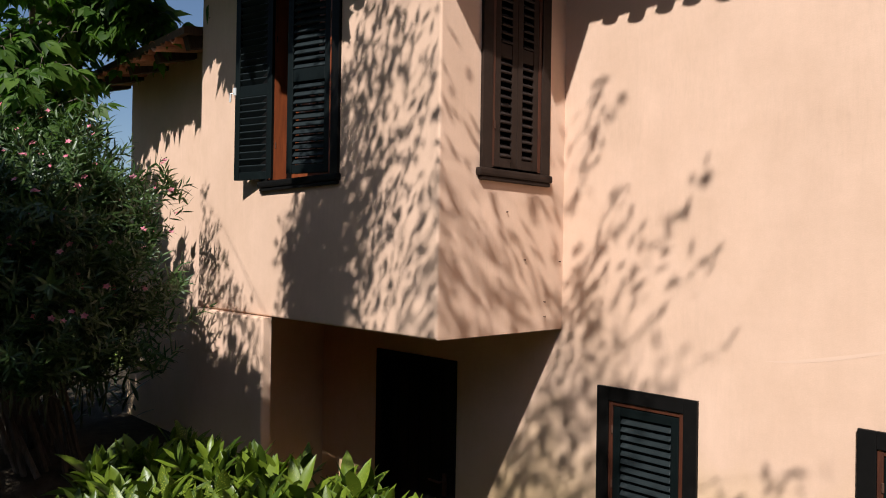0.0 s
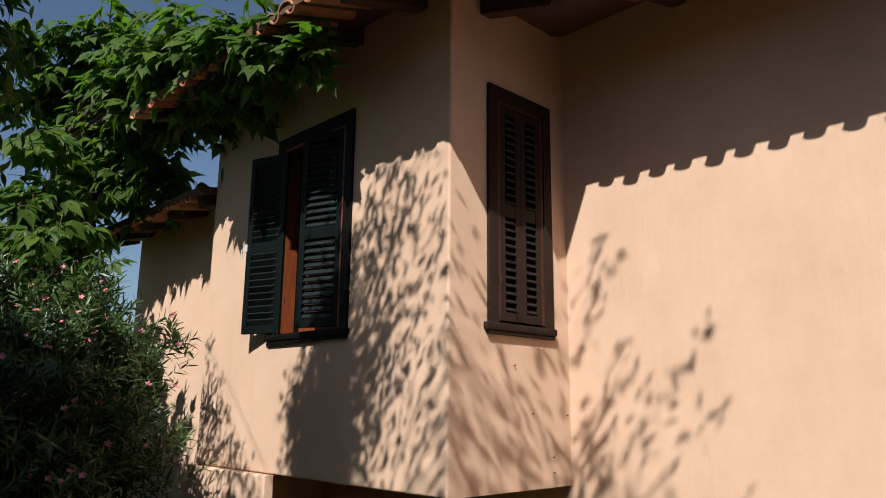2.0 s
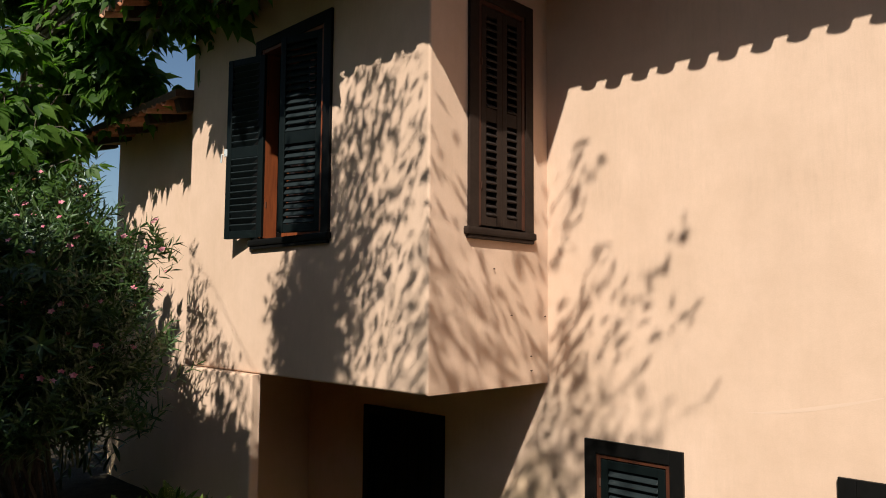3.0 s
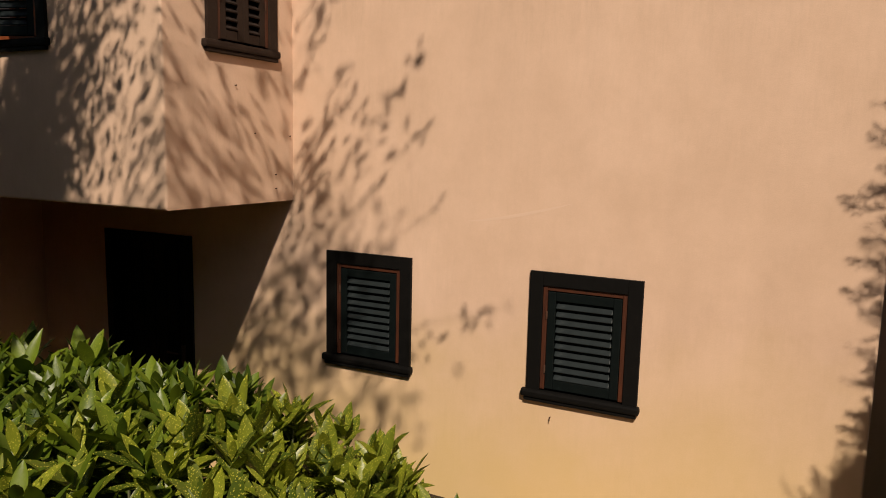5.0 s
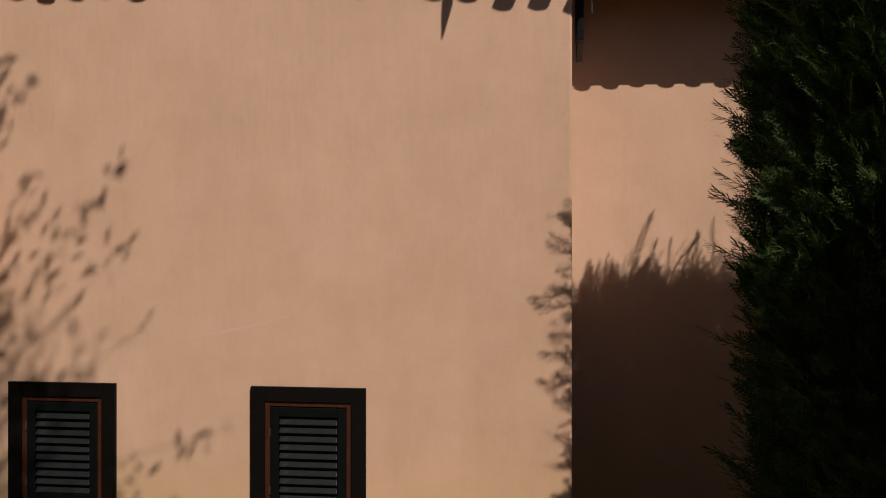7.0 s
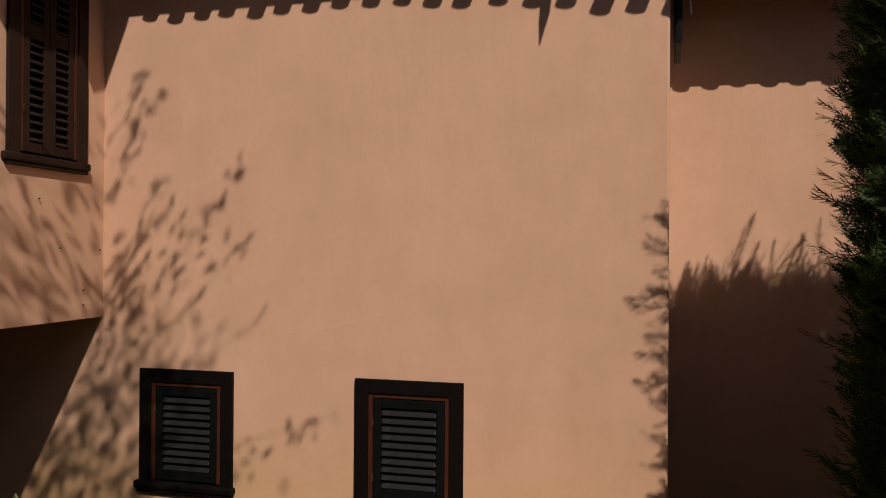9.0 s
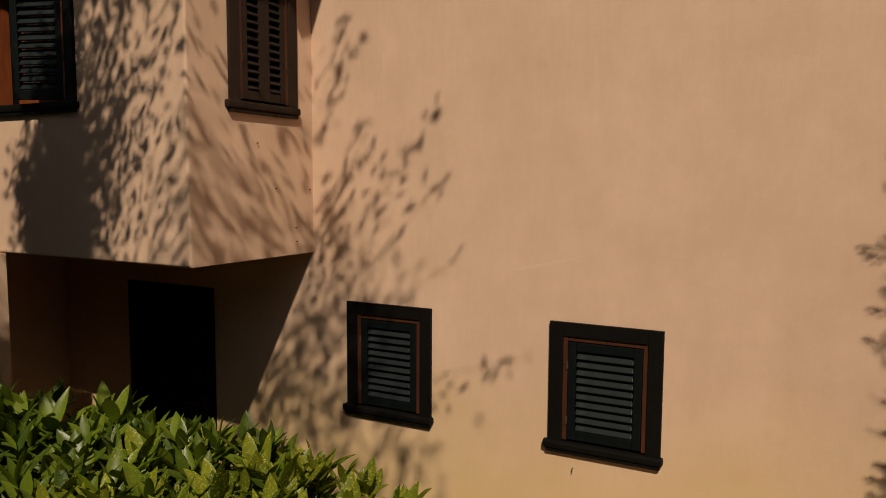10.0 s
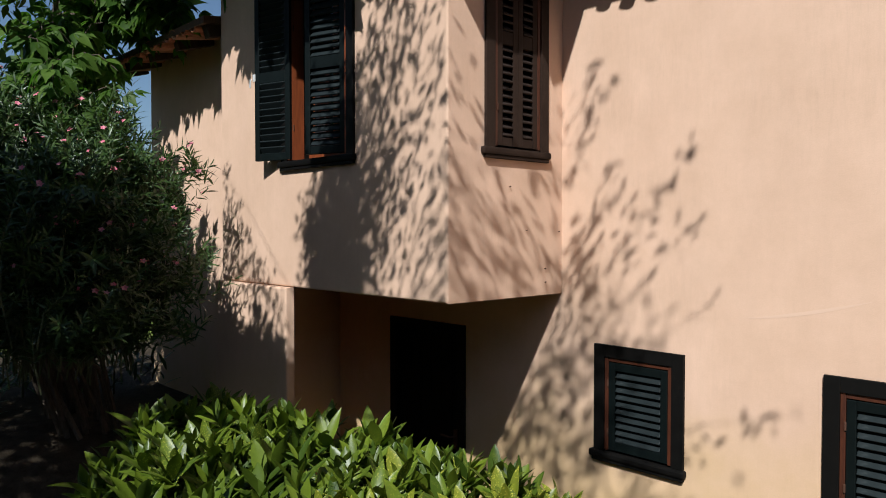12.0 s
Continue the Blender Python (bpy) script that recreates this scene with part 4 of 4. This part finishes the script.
for low, goal in LIMB_ENDS:
    foot, goal = Vector((0.06, 0.08, low)), Vector(goal)
    knee = foot.lerp(goal, 0.55) + Vector((vary(0.12), 0.1 + vary(0.1), 0.3))
    part("limb", tube(bmesh.new(), [foot, foot.lerp(knee, 0.5) + Vector((0, 0, 0.08)), knee, knee.lerp(goal, 0.5) + Vector((vary(0.06), vary(0.06), 0.04)), goal], [0.03, 0.022, 0.015, 0.009, 0.004], 6), BARK, young)
    for n in range(16):
        s = 0.35 + 0.65 * n / 15
        at = foot.lerp(knee, 2 * s) if s < 0.5 else knee.lerp(goal, 2 * s - 1)
        tip = at + Vector((vary(0.3), vary(0.3), vary(0.18) - 0.01))
        bend = at.lerp(tip, 0.55) + Vector((0, 0, 0.08))
        part("twig", tube(bmesh.new(), [at, bend, tip], [0.007, 0.004, 0.002], 4), BARK, young)
        for k in range(8):
            p = at.lerp(bend, k / 4) if k < 4 else bend.lerp(tip, (k - 4) / 3)
            out = Vector((vary(1), vary(1), vary(0.4))).normalized()
            size = yr.uniform(0.12, 0.21)
            stalk = p + out * yr.uniform(0.03, 0.1) + Vector((0, 0, -0.02))
            young_leaves.append(aimed(stalk, out * 0.8 + (tip - at) * 0.4 + Vector((0, 0, -0.45 + vary(0.3))), (0.5 + vary(0.6), -0.5 + vary(0.6), 1.0), size))
joined("foliage", PALMATE, young_leaves[290:], YOUNG, young, "stuff")
singles("leaf", PALMATE, young_leaves[:290], YOUNG, young)


# ---- cypress ----
def spray_shape():
    """A flat feathery spray along +y: a stalk with side shoots of fine blades."""
    verts, faces = [], []

    def blade(a, b, w):
        a, b = Vector(a), Vector(b)
        side = (b - a).cross(Vector((0, 0, 1))).normalized() * w
        k = len(verts)
        verts.extend([tuple(a - side), tuple(a + side), tuple(b + side * 0.25), tuple(b - side * 0.25)])
        faces.append((k, k + 1, k + 2, k + 3))

    blade((0, 0, 0), (0, 1, 0.06), 0.018)
    r = random.Random(3)
    for i in range(9):
        t = 0.12 + 0.095 * i
        for s in (-1, 1):
            ln = 0.34 * (1.05 - t) + 0.06
            tip = (s * ln * 0.75, t + ln * 0.8, 0.06 * t + r.uniform(-0.05, 0.07))
            blade((0, t, 0.06 * t), tip, 0.016)
            for u in (0.45, 0.75):
                m = Vector((0, t, 0.06 * t)).lerp(Vector(tip), u)
                blade(m, m + Vector((s * 0.02, 0.11, r.uniform(-0.03, 0.04))), 0.012)
                blade(m, m + Vector((s * 0.09, 0.03, r.uniform(-0.03, 0.04))), 0.012)
    return np.array(verts), faces


SPRAY = spray_shape()


def twig_shape():
    """A fine long shoot along +y with short scaly side twigs."""
    verts, faces = [], []
    r = random.Random(5)

    def blade(a, b, w):
        side = (b - a).cross(Vector((0.1, 0, 1))).normalized() * w
        k = len(verts)
        verts.extend([tuple(a - side), tuple(a + side), tuple(b + side * 0.3), tuple(b - side * 0.3)])
        faces.append((k, k + 1, k + 2, k + 3))

    at = [Vector((0, 0, 0)), Vector((0.03, 0.35, 0.02)), Vector((0.02, 0.7, 0.07)), Vector((0.05, 1.0, 0.16))]
    for a, b in zip(at, at[1:]):
        blade(a, b, 0.014)
    for i in range(22):
        t = 0.06 + 0.04 * i
        a = at[int(t * 2.99)].lerp(at[int(t * 2.99) + 1], t * 2.99 % 1)
        out = (-1) ** i * r.uniform(0.07, 0.2) * (1.15 - t)
        b = a + Vector((out, r.uniform(0.08, 0.15), r.uniform(-0.06, 0.08)))
        blade(a, b, 0.012)
        blade(a.lerp(b, 0.5), a.lerp(b, 0.5) + Vector((out * 0.2, 0.08, r.uniform(-0.04, 0.04))), 0.009)
    return np.array(verts), faces


TWIG = twig_shape()


def cypress(place, radius, height, count, keep):
    t = thing("cypress", place, "dense dark green cypress with feathery sprays", "tree", "cypresses by the wall")
    bm = tube(bmesh.new(), [(0, 0, 0), (0, 0, height * 0.6), (0, 0, height * 0.95)], [0.09, 0.05, 0.01], 8)
    part("trunk", bm, BARK, t)
    frames = []
    for i in range(count):
        h = rng.random() ** 0.9
        z = 0.1 + h * (height - 0.1)
        prof = radius * (1 - max(0, (h - 0.93) / 0.07) ** 2 * 0.15) * (1.0 + 0.2 * max(0, 1 - h / 0.6))
        ang = rng.uniform(0, 6.283)
        r = prof * (1 - 0.55 * rng.random() ** 2.2) * (1 + 0.1 * math.sin(3 * ang + z * 2))
        out = Vector((math.cos(ang), math.sin(ang), 0))
        p = out * r * 0.86 + Vector((0, 0, z))
        way = out * rng.uniform(0.5, 1.1) + Vector((spread(0.5), spread(0.5), rng.uniform(0.3, 1.3)))
        size = rng.uniform(0.1, 0.2)
        frames.append(aimed(p, way, Vector((spread(1), spread(1), 0.6)) + out, size))
    for i in range(count // 12):
        ang, r = rng.uniform(0, 6.283), radius * rng.random() ** 0.5 * 0.9
        p = Vector((math.cos(ang) * r, math.sin(ang) * r, height - rng.uniform(0.05, 0.2)))
        frames.append(aimed(p, (spread(0.3), spread(0.3), 1), (spread(1), spread(1), 0.2), rng.uniform(0.1, 0.22)))
    shoots = []
    for i in range(count // 5):
        ang, z = rng.uniform(0, 6.283), 0.15 + rng.random() * (height - 0.15)
        out = Vector((math.cos(ang), math.sin(ang), 0))
        p = out * radius * rng.uniform(0.82, 0.98) + Vector((0, 0, z))
        if i % 7 == 0:
            p = out * radius * 0.9 * rng.random() ** 0.5 + Vector((0, 0, height - 0.08))
            out = out * 0.2 + Vector((0, 0, 0.6))
        shoots.append(aimed(p, out * rng.uniform(0.7, 1.2) + Vector((spread(0.5), spread(0.5), rng.uniform(0.15, 0.9))), (spread(1), spread(1), 1), rng.uniform(0.13, 0.27) * (0.7 if i % 7 == 0 else 1)))
    joined("outer_foliage", TWIG, shoots, CYPRESS, t, "stuff")
    core = bmesh.new()
    bmesh.ops.create_icosphere(core, subdivisions=4, radius=1.0)
    for v in core.verts:
        n = 1 + 0.12 * noise.noise(v.co * 4)
        flat = max(0.0, 1 - abs(v.co.z) ** 14) ** 0.5 / max(1e-3, math.hypot(v.co.x, v.co.y))
        v.co = Vector((v.co.x * flat * radius * 0.76 * n, v.co.y * flat * radius * 0.76 * n, height * 0.49 + v.co.z * height * 0.47))
    part("inner_foliage", core, CYPRESS, t, "", True)
    joined("foliage", SPRAY, frames[keep:], CYPRESS, t, "stuff")
    singles("spray", SPRAY, frames[:keep], CYPRESS, t)
    return t


cypress((3.49, 1.95, 0.5), 0.68, 3.72, 11000, 200)
cypress((4.06, 2.0, 0.5), 0.68, 3.7, 6000, 0)
cypress((3.58, 0.86, 0.5), 0.58, 2.7, 4000, 0)

# ---- unseen tall laurel hedge, added to block low sky light; hedge beyond the lawn ----
def garden_hedge(points, height, label):
    t = thing("sky_blocking_hedge", (*points[0], 0.5), label, "hedge", "garden hedges")
    bm, rows, frames = bmesh.new(), [], []
    base = Vector((*points[0], 0))
    for (x0, y0), (x1, y1) in zip(points, points[1:]):
        a, b = Vector((x0, y0, 0)) - base, Vector((x1, y1, 0)) - base
        n = int((b - a).length / 0.5)
        side = (b - a).cross(Vector((0, 0, 1))).normalized()
        for i in range(n):
            c = a.lerp(b, i / n)
            bump = noise.noise(c * 0.7) * 0.3
            tall = height + noise.noise(c * 0.4 + Vector((5, 0, 0))) * 0.8
            rows.append([bm.verts.new(c + side * w + Vector((0, 0, z))) for w, z in ((0.7 + bump, 0), (0.8 + bump, tall * 0.5), (0.5 + bump, tall * 0.95), (0, tall), (-0.5 + bump, tall * 0.95), (-0.8 + bump, tall * 0.5), (-0.7 + bump, 0))])
            for k in range(60):
                w = rng.choice((-1, 1)) * rng.uniform(0.7, 1.0) + bump
                p = c + side * w + (b - a).normalized() * spread(0.3) + Vector((0, 0, rng.uniform(0.1, tall)))
                frames.append(aimed(p, side * w + Vector((spread(0.8), spread(0.8), spread(0.6))), (0, 0, 1), rng.uniform(0.16, 0.3)))
    for r, q in zip(rows, rows[1:]):
        for k in range(6):
            bm.faces.new([r[k], r[k + 1], q[k + 1], q[k]])
    part("inner_foliage", bm, CYPRESS, t, "", True)
    joined("foliage", LEAF_B, frames, OLEANDER, t, "stuff")


garden_hedge([(-5.5, -6.8), (9.0, -6.8), (9.0, 5.0)], 6.0, "tall dense dark laurel hedge, unseen, added to block low sky light")
garden_hedge([(-9.5, -7.5), (-15.0, -1.0), (-15.0, 9.0)], 3.4, "dense dark hedge beyond the lawn")

# ---- dark plants at the foot of the set-back wall ----
for x, y, count, tall in ((2.62, 3.35, 90, 0.38), (3.05, 3.45, 60, 0.38), (-5.8, 1.45, 260, 0.75), (-6.3, 0.75, 300, 0.8), (-6.7, -0.1, 300, 0.8), (-5.7, 0.0, 260, 0.6), (-7.6, 0.3, 420, 0.7), (-7.9, -0.8, 420, 0.8)):
    plant = thing("low_shrub", (x, y, ground_height(x, y)), "small dark evergreen plant at the foot of the wall" if x > 0 else "low dark evergreen shrub between the oleander and the lawn", "shrub", "plants by the wall")
    part("stem", tube(bmesh.new(), [(0, 0, 0), (0.02, 0, 0.2), (0, 0.01, 0.35)], [0.012, 0.009, 0.004], 5), STEM, plant)
    wide = 0.06 if x > 0 else 0.4
    joined("foliage", LANCE, [aimed((spread(wide), spread(wide), rng.uniform(0.05, tall)), (spread(1), spread(1), rng.uniform(0.2, 1.2)), (0, 0, 1), rng.uniform(0.12, 0.24)) for i in range(count)], OLEANDER, plant, "stuff")

# ---- roof tiles, last ----
eave_tiles(roof_main, (SE + 0.05, ME, EAVE_Z), (1, 0, 0), 18, RISE, lambda i: 0.04 + 0.003 * max(0, i - 6) ** 1.85)
eave_tiles(roof_bay, (-4.278, BE, EAVE_Z), (1, 0, 0), 20, RISE)
eave_tiles(roof_side, (SE, BE + 0.02, EAVE_Z), (0, 1, 0), 6, (-1, 0, SLOPE))
eave_tiles(roof_wing, (-6.6, WE, WEZ), (1, 0, 0), 14, (0, 1, 0.16))
eave_tiles(roof_far, (END_X + 0.02, FE, FEZ), (1, 0, 0), 9, RISE)
slope_tiles("roof_tiles", roof_main, (SE + 0.05, ME, EAVE_Z), (1, 0, 0), 18, RISE, 2.9)
slope_tiles("roof_tiles", roof_bay, (-4.278, BE, EAVE_Z), (1, 0, 0), 21, RISE, 2.9, lambda u: max(0.2, 3.658 - u))
slope_tiles("roof_tiles", roof_wing, (-6.6, WE, WEZ), (1, 0, 0), 14, (0, 1, 0.16), 6.0)
slope_tiles("roof_tiles", roof_far, (END_X + 0.02, FE, FEZ), (1, 0, 0), 9, RISE, 4.5)
